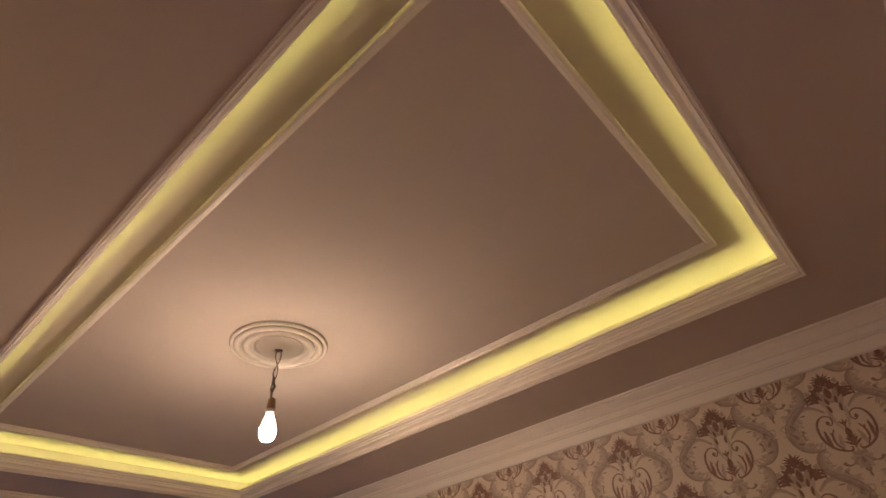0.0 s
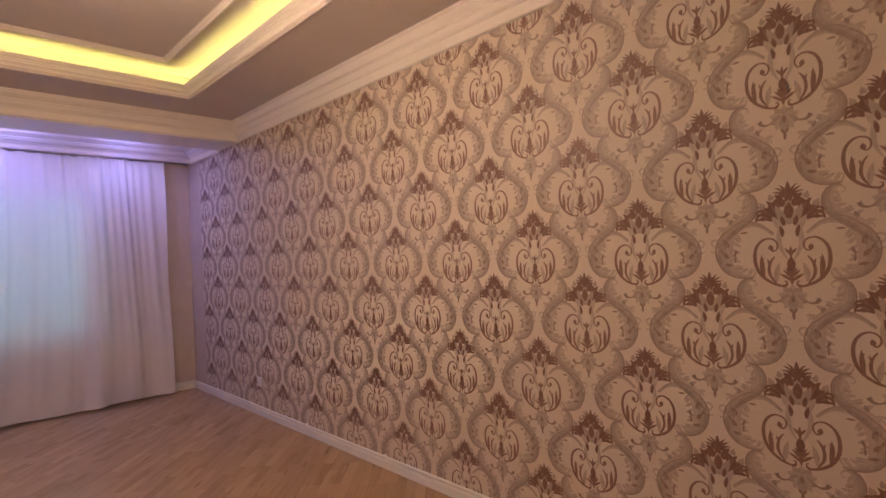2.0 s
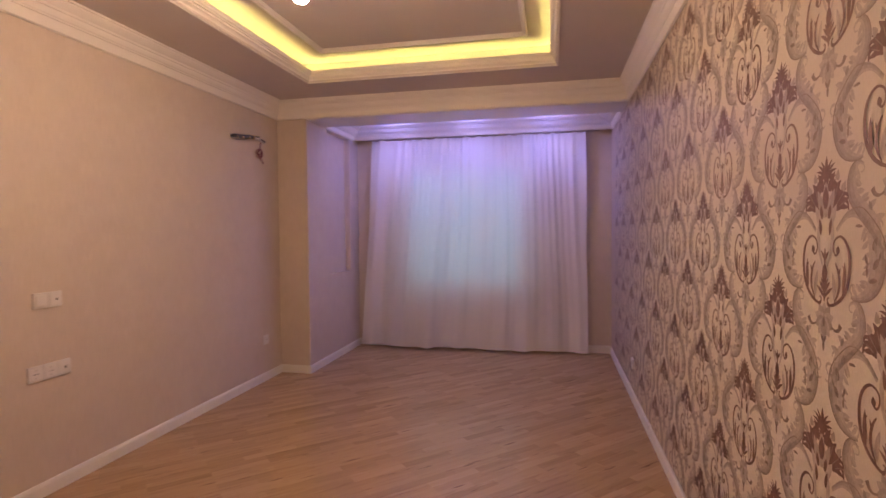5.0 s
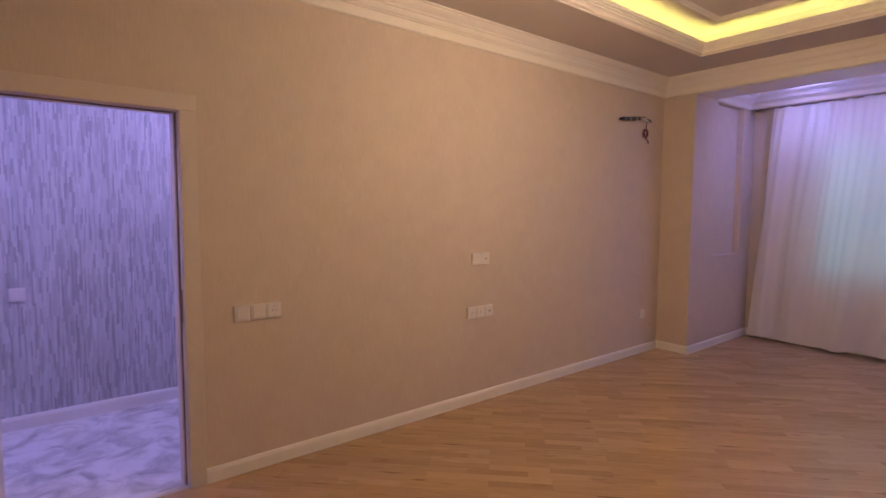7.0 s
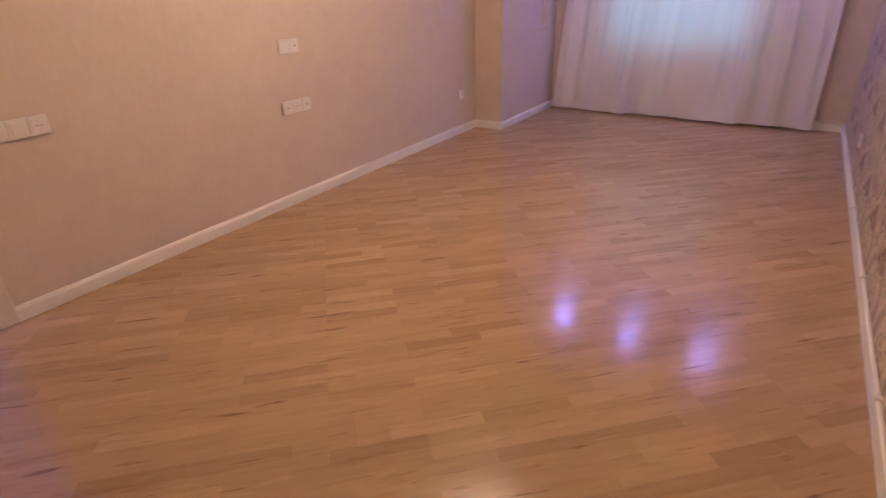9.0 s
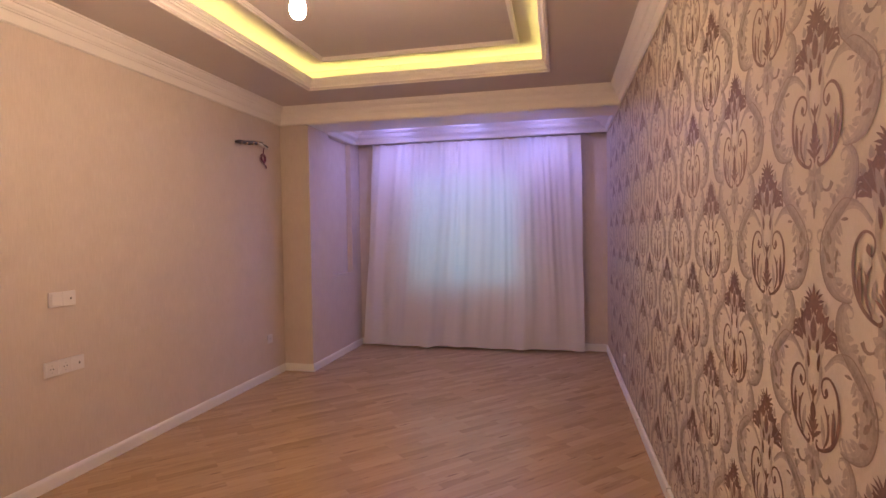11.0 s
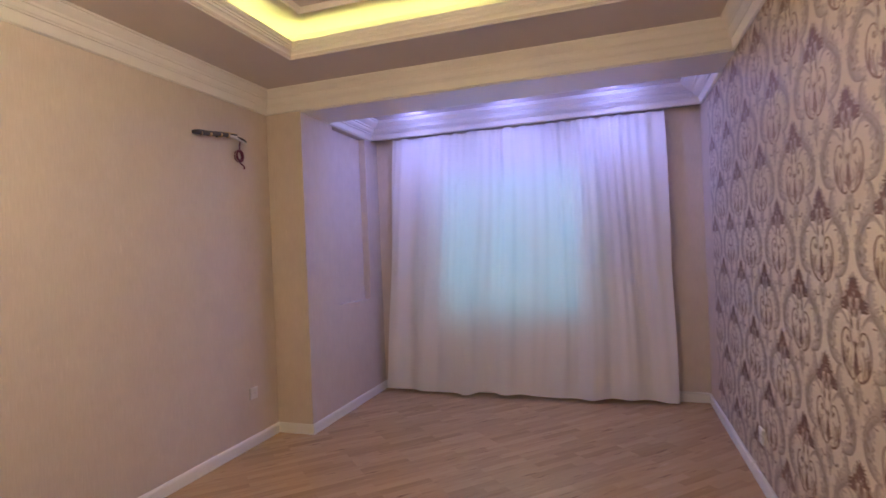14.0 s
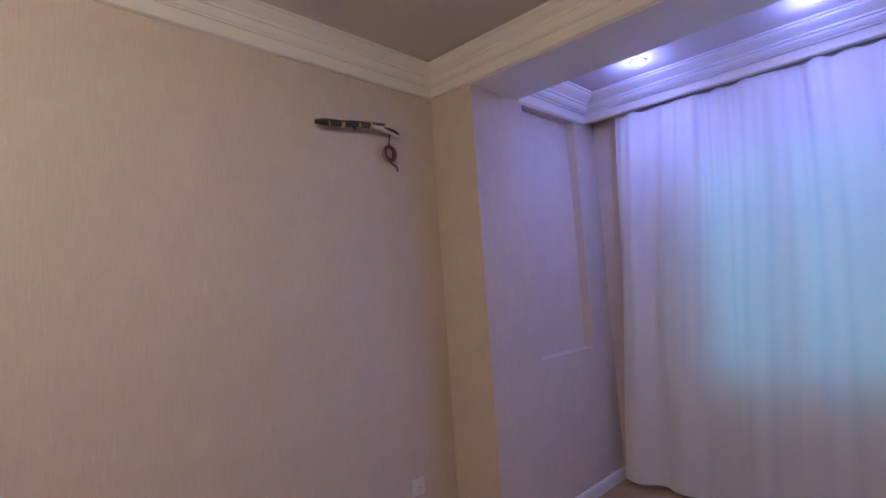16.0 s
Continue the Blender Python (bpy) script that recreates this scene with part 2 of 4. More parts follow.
def part(name, bm, mat, parent=None, label="", smooth=False):
    ob = new(name, mesh_of(bm, name, mat, smooth))
    if parent:
        ob.parent = parent
    if label:
        tagged(ob, label)
    return ob


def box(bm, x0, x1, y0, y1, z0, z1, bevel=0.0):
    ret = bmesh.ops.create_cube(bm, size=1.0)
    vs = ret["verts"]
    for v in vs:
        v.co = Vector(((x0 + x1) / 2 + v.co.x * (x1 - x0), (y0 + y1) / 2 + v.co.y * (y1 - y0), (z0 + z1) / 2 + v.co.z * (z1 - z0)))
    if bevel > 0:
        es = list({e for v in vs for e in v.link_edges})
        bmesh.ops.bevel(bm, geom=es, offset=bevel, segments=2, profile=0.5, affect="EDGES")
    return bm


def boxes(*lists, bevel=0.0):
    bm = bmesh.new()
    for b in lists:
        box(bm, *b, bevel=bevel)
    return bm


def sweep(bm, path, profile, closed=False):
    """A moulding: profile points (out, z) swept with mitres along a path in plan; out is to the left of the way along it."""
    n, rings = len(path), []
    for i, p in enumerate(path):
        p = Vector(p)
        a = (p - Vector(path[i - 1])).normalized() if closed or i > 0 else None
        b = (Vector(path[(i + 1) % n]) - p).normalized() if closed or i < n - 1 else None
        a, b = a or b, b or a
        na, nb = Vector((-a.y, a.x)), Vector((-b.y, b.x))
        mit = (na + nb) / (1 + na.dot(nb))
        rings.append([bm.verts.new((p.x + mit.x * o, p.y + mit.y * o, z)) for o, z in profile])
    k = len(profile)
    for i in range(n if closed else n - 1):
        r, s = rings[i], rings[(i + 1) % n]
        for j in range(k):
            bm.faces.new((r[j], s[j], s[(j + 1) % k], r[(j + 1) % k]))
    if not closed:
        bm.faces.new(rings[0])
        bm.faces.new(rings[-1])
    return bm


def tube(bm, pts, radius, sides=8):
    """A round tube along points; radius is a number or one per point."""
    pts = [Vector(p) for p in pts]
    rad = radius if isinstance(radius, (list, tuple)) else [radius] * len(pts)
    rings, up = [], Vector((0.31, 0.17, 0.93)).normalized()
    for i, p in enumerate(pts):
        d = (pts[min(i + 1, len(pts) - 1)] - pts[max(i - 1, 0)]).normalized()
        s = d.cross(up)
        if s.length < 0.05:
            s = d.cross(Vector((1, 0, 0)))
        s.normalize()
        up = s.cross(d).normalized()
        rings.append([bm.verts.new(p + rad[i] * (math.cos(a) * s + math.sin(a) * up)) for a in [2 * math.pi * k / sides for k in range(sides)]])
    for r, q in zip(rings, rings[1:]):
        for k in range(sides):
            bm.faces.new((r[k], q[k], q[(k + 1) % sides], r[(k + 1) % sides]))
    bm.faces.new(rings[0])
    bm.faces.new(rings[-1])
    return bm


def lathe(bm, profile, centre, sides=48):
    """Profile points (radius, z) turned about an upright axis."""
    cx, cy = centre
    rings = [[bm.verts.new((cx + r * math.cos(2 * math.pi * k / sides), cy + r * math.sin(2 * math.pi * k / sides), z)) for k in range(sides)] for r, z in profile]
    for r, q in zip(rings, rings[1:]):
        for k in range(sides):
            bm.faces.new((r[k], r[(k + 1) % sides], q[(k + 1) % sides], q[k]))
    bm.faces.new(rings[0])
    bm.faces.new(rings[-1])
    return bm


def structure(name, bm, mat, label, category, smooth=False):
    return tagged(part(name, bm, mat, None, "", smooth), label, category, "", "structure")


# ---- shell ----
T = 0.15
wall_south = structure("wall_south", boxes((-0.001, DOOR_X0 - 0.03, -T, 0, 0, UPPER), (DOOR_X1 + 0.03, ROOM_X + T, -T, 0, 0, UPPER),
                       (DOOR_X0 - 0.03, DOOR_X1 + 0.03, -T, 0, DOOR_Z + 0.03, UPPER)), M_PAPER, "plain beige vinyl-papered wall with a doorway", "wall")
NX0, NX1, NZ0, NZ1, ND = -1.20, -0.52, 1.035, 2.74, 0.07


def pier():
    """One solid block from the window wall to the pier's face, a shallow niche sunk into its bay side."""
    bm = bmesh.new()
    xs, zs = (BAY_X, NX0, NX1, 0.0), (0.0, NZ0, NZ1, UPPER)
    verts = {}

    def at(x, y, z):
        if (x, y, z) not in verts:
            verts[(x, y, z)] = bm.verts.new((x, y, z))
        return verts[(x, y, z)]

    deep = PIER_Y - ND
    for i in range(3):
        for j in range(3):
            y = deep if i == j == 1 else PIER_Y
            cell = ((xs[i], zs[j]), (xs[i + 1], zs[j]), (xs[i + 1], zs[j + 1]), (xs[i], zs[j + 1]))
            bm.faces.new([at(x, y, z) for x, z in cell])
            bm.faces.new([at(x, -T, z) for x, z in cell])
    rim = ((NX0, NZ0), (NX1, NZ0), (NX1, NZ1), (NX0, NZ1))
    for k in range(4):
        (x0, z0), (x1, z1) = rim[k - 1], rim[k]
        bm.faces.new([at(x0, PIER_Y, z0), at(x1, PIER_Y, z1), at(x1, deep, z1), at(x0, deep, z0)])
    for x in (BAY_X, 0.0):
        for j in range(3):
            bm.faces.new([at(x, -T, zs[j]), at(x, PIER_Y, zs[j]), at(x, PIER_Y, zs[j + 1]), at(x, -T, zs[j + 1])])
    for z in (0.0, UPPER):
        for i in range(3):
            bm.faces.new([at(xs[i], -T, z), at(xs[i + 1], -T, z), at(xs[i + 1], PIER_Y, z), at(xs[i], PIER_Y, z)])
    return bm


structure("wall_pier", pier(), M_PAPER, "beige papered pier with a shallow niche beside the window bay", "wall")
DAMASK_END = -1.12
wall_north = structure("wall_north", boxes((DAMASK_END, ROOM_X + T, WIDTH, WIDTH + T, 0, UPPER)), M_GROUND, "cream wall papered with a brown damask print", "wall")
structure("wall_north_bay", boxes((BAY_X, DAMASK_END, WIDTH + 0.0, WIDTH + T, 0, UPPER)), M_PAPER, "plain papered strip of wall beside the curtain", "wall")
structure("wall_west", boxes((BAY_X - 0.25, BAY_X, -T, WIN[0], 0, UPPER), (BAY_X - 0.25, BAY_X, WIN[1], WIDTH + T, 0, UPPER),
          (BAY_X - 0.25, BAY_X, WIN[0], WIN[1], 0, WIN[2]), (BAY_X - 0.25, BAY_X, WIN[0], WIN[1], WIN[3], UPPER)), M_PAPER, "beige papered window wall behind the curtain", "wall")
structure("wall_east", boxes((ROOM_X, ROOM_X + T, 0, WIDTH, 0, UPPER)), M_PAPER, "plain beige papered end wall", "wall")

tx0, ty0, tx1, ty1 = TRAY
o = 0.022
SL = CEIL + 0.03
P = 0.09
bm = boxes((0, tx0 + o, 0, WIDTH, CEIL, SL), (tx1 - o, ROOM_X, 0, WIDTH, CEIL, SL), (tx0 + o, tx1 - o, 0, ty0 + o, CEIL, SL), (tx0 + o, tx1 - o, ty1 - o, WIDTH, CEIL, SL),
           (0, tx0 - P, 0, WIDTH, SL, UPPER), (tx1 + P, ROOM_X, 0, WIDTH, SL, UPPER), (tx0 - P, tx1 + P, 0, ty0 - P, SL, UPPER), (tx0 - P, tx1 + P, ty1 + P, WIDTH, SL, UPPER),
           (BAY_X - 0.25, ROOM_X + T, -T, WIDTH + T, UPPER, UPPER + 0.12))
structure("ceiling", bm, M_CEIL, "matt off-white ceiling with a raised rectangular tray", "ceiling")
structure("ceiling_bay", boxes((BAY_X, BEAM_X, PIER_Y, WIDTH, BAY_CEIL, UPPER)), M_CEIL, "off-white ceiling of the window bay", "ceiling")
structure("beam", boxes((BEAM_X, 0, PIER_Y, WIDTH, BEAM_Z, UPPER)), M_WHITE, "painted beam across the window bay", "beam")

# mouldings; (out from the wall, down from the ceiling)
CROWN = [(0.0, 0.0), (0.098, 0.0), (0.098, -0.012), (0.090, -0.015), (0.090, -0.026), (0.080, -0.040), (0.066, -0.054), (0.060, -0.060), (0.060, -0.073), (0.053, -0.076),
         (0.051, -0.090), (0.044, -0.106), (0.036, -0.114), (0.036, -0.120), (0.028, -0.123), (0.025, -0.140), (0.023, -0.160), (0.020, -0.176), (0.010, -0.182), (0.0, -0.182)]


def crown(z, tall):
    return [(a, z + b * tall / 0.182) for a, b in CROWN]


structure("crown_moulding", sweep(bmesh.new(), [(0, 0), (ROOM_X, 0), (ROOM_X, WIDTH), (0, WIDTH)], crown(CEIL, CEIL - SOFFIT - 0.02), True), M_PLASTER,
          "off-white stepped plaster crown moulding round the room", "moulding", False)
structure("crown_moulding_bay", sweep(bmesh.new(), [(BEAM_X, WIDTH), (PELMET_X - 0.09, WIDTH), (PELMET_X - 0.09, PIER_Y), (BEAM_X, PIER_Y)], [(a if a < 0.02 else 0.018 + (a - 0.018) * 2.3, z) for a, z in crown(BAY_CEIL, BAY_CEIL - SOFFIT - 0.004)]), M_PLASTER,
          "white stepped curtain pelmet moulding in the window bay", "moulding")
LIP = [(0.0, CEIL - 0.005), (0.009, CEIL - 0.008), (0.012, CEIL - 0.003), (0.017, CEIL - 0.003), (0.020, CEIL + 0.010), (0.026, CEIL + 0.026), (0.036, CEIL + 0.038), (0.042, CEIL + 0.040), (0.042, CEIL + 0.056), (0.050, CEIL + 0.057),
       (0.050, CEIL + 0.068), (0.057, CEIL + 0.072), (0.061, CEIL + 0.080), (0.061, CEIL + 0.086), (0.067, CEIL + 0.088), (0.068, CEIL + 0.098), (0.050, CEIL + 0.098), (0.020, CEIL + 0.06), (0.004, CEIL + 0.033), (0.0, CEIL + 0.033), (0.0, CEIL + 0.02)]
RING = [(tx0, ty0), (tx1, ty0), (tx1, ty1), (tx0, ty1)]
structure("tray_moulding", sweep(bmesh.new(), RING, LIP, True), M_PLASTER, "off-white stepped moulding along the ceiling tray's edge", "moulding")
FR = [(0.25, UPPER + 0.004), (0.25, UPPER - 0.022), (0.254, UPPER - 0.028), (0.266, UPPER - 0.028), (0.270, UPPER - 0.020), (0.280, UPPER - 0.016), (0.285, UPPER - 0.008), (0.292, UPPER - 0.005), (0.292, UPPER + 0.004)]
structure("tray_inner_moulding", sweep(bmesh.new(), RING, FR, True), M_PLASTER, "thin off-white frame moulding on the upper ceiling", "moulding")
cove = tagged(part("cove_light", sweep(bmesh.new(), RING, [(-0.016, SL + 0.004), (-0.004, SL + 0.004), (-0.004, SL + 0.008), (-0.016, SL + 0.008)], True), M_COVE),
              "yellow light strip hidden behind the ceiling tray's edge", "light strip")

BB = [(0.0, 0.0), (0.016, 0.0), (0.016, 0.052), (0.012, 0.062), (0.008, 0.068), (0.0, 0.068)]
BB_TALL = [(a, b * 1.25) for a, b in BB]
structure("baseboard", sweep(bmesh.new(), [(BAY_X, WIDTH), (BAY_X, PIER_Y), (0, PIER_Y), (0, 0), (DOOR_X0 - 0.085, 0)], BB_TALL), M_WHITE, "white low painted baseboard", "baseboard")
structure("baseboard_north", sweep(bmesh.new(), [(ROOM_X, 0.0), (ROOM_X, WIDTH), (BAY_X + 0.016, WIDTH)], BB), M_WHITE, "white low painted baseboard under the damask wall", "baseboard")

# ---- hall beyond the doorway ----
HX0, HX1 = 3.6, 7.2
structure("hall_floor", boxes((HX0, HX1, HALL_Y, -0.05, -0.06, 0.0)), M_MARBLE, "pale grey veined marble tile floor", "floor")
structure("hall_wall_far", boxes((HX0, HX1, HALL_Y - T, HALL_Y, 0, HALL_Z)), M_HALL, "grey streaked wallpaper on the hall wall", "wall")
structure("hall_wall_end", boxes((HX0 - T, HX0, HALL_Y - T, -T, 0, HALL_Z)), M_HALL, "grey papered end wall of the hall", "wall")
structure("hall_wall_end", boxes((HX1, HX1 + T, HALL_Y - T, -T, 0, HALL_Z)), M_HALL, "grey papered end wall of the hall", "wall")
structure("hall_wall_near", boxes((ROOM_X + T, HX1, -T - 0.02, -T, 0, HALL_Z)), M_HALL, "grey papered hall wall beside the room", "wall")
structure("hall_ceiling", boxes((HX0 - T, HX1 + T, HALL_Y - T, -T, HALL_Z, HALL_Z + 0.1)), M_CEIL, "white hall ceiling", "ceiling")
structure("hall_baseboard", sweep(bmesh.new(), [(HX1, HALL_Y), (HX0, HALL_Y)], [(a, b * 1.45) for a, b in [(-p, q) for p, q in BB]]), M_WHITE, "white baseboard in the hall", "baseboard")


def downlight(x, y, z, colour, lamps):
    d = new("downlight")
    d.location = (x, y, z)
    part("trim_ring", lathe(bmesh.new(), [(0.034, -0.001), (0.038, -0.007), (0.050, -0.007), (0.054, 0.0), (0.054, 0.003), (0.034, 0.003)], (0, 0), 28), M_STEEL, d)
    part("lens", lathe(bmesh.new(), [(0.002, -0.022), (0.016, -0.020), (0.027, -0.014), (0.0335, -0.004), (0.0335, 0.002)], (0, 0), 24), M_SPOTFACE, d, "glowing cold white lens")
    for kind, power, drop in lamps:
        lamp = bpy.data.lights.new("downlight_lamp", kind)
        lamp.color, lamp.energy, lamp.shadow_soft_size = colour, power, 0.025
        if kind == "SPOT":
            lamp.spot_size, lamp.spot_blend = radians(165), 0.8
        new("downlight_lamp", lamp).location = (x, y, z - drop)
    return tagged(d, "small round recessed spotlight, switched on", "spotlight", "ceiling spotlights")


for y in (1.0, 1.942, 2.885):
    downlight(-0.905, y, BAY_CEIL, SPOT_COLOUR, (("SPOT", SPOT_POWER, 0.045), ("POINT", SPILL_POWER, 0.08)))
for x in (3.9, 6.7):
    downlight(x, -0.62, HALL_Z, HALL_COLOUR, (("POINT", HALL_POWER, 0.08),))

# ---- window and curtain ----
def make_window():
    y0, y1, z0, z1 = WIN
    xo = BAY_X - 0.05
    w = tagged(new("window_1"), "white plastic three-light window behind the curtain", "window", "", "structure")
    f = 0.06
    part("window_frame", boxes((xo - 0.03, xo + 0.03, y0, y0 + f, z0, z1), (xo - 0.03, xo + 0.03, y1 - f, y1, z0, z1), (xo - 0.03, xo + 0.03, y0 + f, y1 - f, z0, z0 + f), (xo - 0.03, xo + 0.03, y0 + f, y1 - f, z1 - f, z1), bevel=0.004), M_FRAME, w)
    third = (y1 - y0) / 3
    for k in (1, 2):
        part("mullion", boxes((xo - 0.03, xo + 0.03, y0 + third * k - 0.04, y0 + third * k + 0.04, z0 + f, z1 - f), bevel=0.004), M_FRAME, w)
    for k in range(3):
        a = y0 + third * k + (f if k == 0 else 0.04)
        b = y0 + third * (k + 1) - (f if k == 2 else 0.04)
        p = part("pane", boxes((xo - 0.004, xo + 0.004, a, b, z0 + f, z1 - f)), M_GLASS, w)
        p.visible_shadow = False
    part("window_sill", boxes((BAY_X - 0.02, BAY_X + 0.03, y0 - 0.04, y1 + 0.04, z0 - 0.028, z0 - 0.002), bevel=0.006), M_FRAME, w)
    tagged(part("backdrop", boxes((-3.2, -3.18, -2.2, 5.8, -1.5, 4.8)), M_SKY), "pale blue evening sky outside the window", "sky", "", "structure")


make_window()


def make_curtain():
    rnd = random.Random(5)
    ny, nz = 420, 44
    waves = [(rnd.uniform(2.0, 11.0), rnd.uniform(0, 6.28), rnd.uniform(0.006, 0.017)) for _ in range(9)]
    small = [(rnd.uniform(15.0, 34.0), rnd.uniform(0, 6.28), rnd.uniform(0.0015, 0.0045)) for _ in range(7)]
    bm = bmesh.new()
    grid = []
    for j in range(nz + 1):
        h = j / nz
        row = []
        for i in range(ny + 1):
            s = i / ny
            left = 0.415 + 0.17 * h ** 0.8
            right = 3.365 - 0.05 * min(1, h * 2.2) + 0.02 * math.sin(h * 3.1)
            y = left + (right - left) * s + 0.012 * math.sin(s * 31 + 2.0 * h)
            u = s * 3.0 + 0.04 * math.sin(3 * h + 5 * s)
            spread = 0.45 + 0.75 * (1 - h)
            x = -1.365 + sum(a * spread * math.sin(k * u * 2 + p + 0.5 * (1 - h)) for k, p, a in waves)
            x += sum(a * (0.25 + 0.9 * h) * math.sin(k * u * 2 + p + 1.3 * math.sin(2.1 * u + p)) for k, p, a in small)
            x += 0.05 * (1 - h) ** 2 * math.sin(2.2 * s + 0.3)
            edge = min(s, 1 - s)
            x += 0.018 * math.exp(-edge * 60) * math.sin(h * 9)
            top = 2.738 + 0.012 * abs(math.sin(s * 15 * math.pi)) ** 0.5 * -1.0 + 0.006 * math.sin(u * 41 + 1)
            bot = 0.034 + 0.012 * math.sin(u * 5.3 + 1) + 0.004 * math.sin(u * 17)
            row.append(bm.verts.new((x, y, bot + (top - bot) * h)))
        grid.append(row)
    for a, b in zip(grid, grid[1:]):
        for i in range(ny):
            bm.faces.new((a[i], a[i + 1], b[i + 1], b[i]))
    c = tagged(new("curtain"), "long white translucent curtain drawn across the window", "curtain")
    part("cloth", bm, M_CLOTH, c, "", True)
    rail = part("curtain_rail", boxes((-1.385, -1.345, PIER_Y + 0.06, WIDTH - 0.06, 2.75, 2.775), bevel=0.004), M_PLASTIC, c, "white plastic ceiling rail")
    return c


make_curtain()
structure("rail_bracket", boxes((-1.39, -1.34, PIER_Y + 0.02, WIDTH - 0.02, 2.775, BAY_CEIL)), M_CEIL, "plain batten that carries the curtain rail", "batten")

# ---- doorway and door ----
casing = tagged(new("door_frame"), "cream wooden door frame with flat casing", "door frame", "", "structure")
c = 0.085
part("casing_side", boxes((DOOR_X0 - c, DOOR_X0, 0.0, 0.018, 0, DOOR_Z), bevel=0.004), M_DOOR, casing)
part("casing_side", boxes((DOOR_X1, DOOR_X1 + c, 0.0, 0.018, 0, DOOR_Z), bevel=0.004), M_DOOR, casing)
part("casing_head", boxes((DOOR_X0 - c, DOOR_X1 + c, 0.0, 0.018, DOOR_Z, DOOR_Z + c), bevel=0.004), M_DOOR, casing)
part("jamb", boxes((DOOR_X0 - 0.03, DOOR_X0 + 0.004, -T - 0.004, 0.0, 0, DOOR_Z + 0.03), bevel=0.003), M_DOOR, casing)
part("jamb", boxes((DOOR_X1 - 0.004, DOOR_X1 + 0.03, -T - 0.004, 0.0, 0, DOOR_Z + 0.03), bevel=0.003), M_DOOR, casing)
part("head_jamb", boxes((DOOR_X0 + 0.004, DOOR_X1 - 0.004, -T - 0.004, 0.0, DOOR_Z - 0.004, DOOR_Z + 0.03), bevel=0.003), M_DOOR, casing)
part("door_stop", boxes((DOOR_X0 + 0.004, DOOR_X0 + 0.016, -T, -0.05, 0, DOOR_Z - 0.004)), M_DOOR, casing)
part("seal", boxes((DOOR_X0 + 0.004, DOOR_X0 + 0.010, -0.05, -0.044, 0, DOOR_Z - 0.004)), M_SEAL, casing, "dark rubber seal")
part("head_seal", boxes((DOOR_X0 + 0.02, DOOR_X1 - 0.02, -0.05, -0.042, DOOR_Z - 0.012, DOOR_Z - 0.004)), M_SEAL, casing, "dark rubber seal")
part("strike_plate", boxes((DOOR_X0 + 0.004, DOOR_X0 + 0.007, -0.036, -0.012, 0.92, 1.10), bevel=0.001), M_BRONZE, casing, "dark bronze strike plate")
structure("threshold", boxes((DOOR_X0 + 0.004, DOOR_X1 - 0.004, -0.05, -0.001, -0.02, 0.003)), M_DOOR, "flat cream threshold strip in the doorway", "threshold")


def make_door():
    """The leaf along +x from its hinge, face on -y; then swung open."""
    d = new("door_1")
    w, th, hgt = 0.78, 0.04, 2.03
    part("leaf", boxes((0, w, -th / 2, th / 2, 0.008, hgt), bevel=0.004), M_LEAF, d)
    for side in (-1, 1):
        y = side * th / 2
        a, b = sorted((y, y + side * 0.006))
        part("stile", boxes((0.008, 0.17, a, b, 0.02, hgt - 0.012), bevel=0.002), M_DOOR, d)
        a2, b2 = sorted((y, y + side * 0.003))
        for z0, rise in ((1.69, -0.01), (1.62, 0.0), (1.33, -0.025), (1.24, -0.03), (0.94, -0.06), (0.85, -0.06), (0.56, -0.06), (0.46, -0.06)):
            strip = boxes((0.24, 0.66, a2, b2, -0.0055, 0.0055))
            for v in strip.verts:
                v.co.z += z0 + rise * (v.co.x - 0.24) / 0.42
            part("inlay_strip", strip, M_INLAY, d, "thin dark inlay strip")
        hp = part("handle_plate", boxes((w - 0.075, w - 0.035, *sorted((y, y + side * 0.008)), 0.80, 1.04), bevel=0.003), M_BRONZE, d, "bronze handle plate")
        part("lever", tube(tube(bmesh.new(), [(w - 0.055, y, 0.98), (w - 0.055, y + side * 0.05, 0.98)], 0.009), [(w - 0.055, y + side * 0.05, 0.98), (w - 0.10, y + side * 0.054, 0.982), (w - 0.17, y + side * 0.05, 0.978)], [0.010, 0.009, 0.007]), M_BRONZE, hp, "", True)
        # No real opening: a dark disc gives the keyhole its shade.
        part("keyhole", tube(bmesh.new(), [(w - 0.055, y + side * 0.006, 0.86), (w - 0.055, y + side * 0.0095, 0.86)], 0.009), M_DARK, hp)
    for z in (0.25, 1.02, 1.8):
        part("hinge", tube(bmesh.new(), [(-0.004, -th / 2 - 0.004, z - 0.05), (-0.004, -th / 2 - 0.004, z + 0.05)], 0.007), M_BRONZE, d)
    d.matrix_basis = pose(DOOR_X1 + 0.012, 0.04, 0, 0, 0, 180 - 95)
    return tagged(d, "cream lacquered door with dark inlay strips, standing open", "door", "", "structure")


make_door()


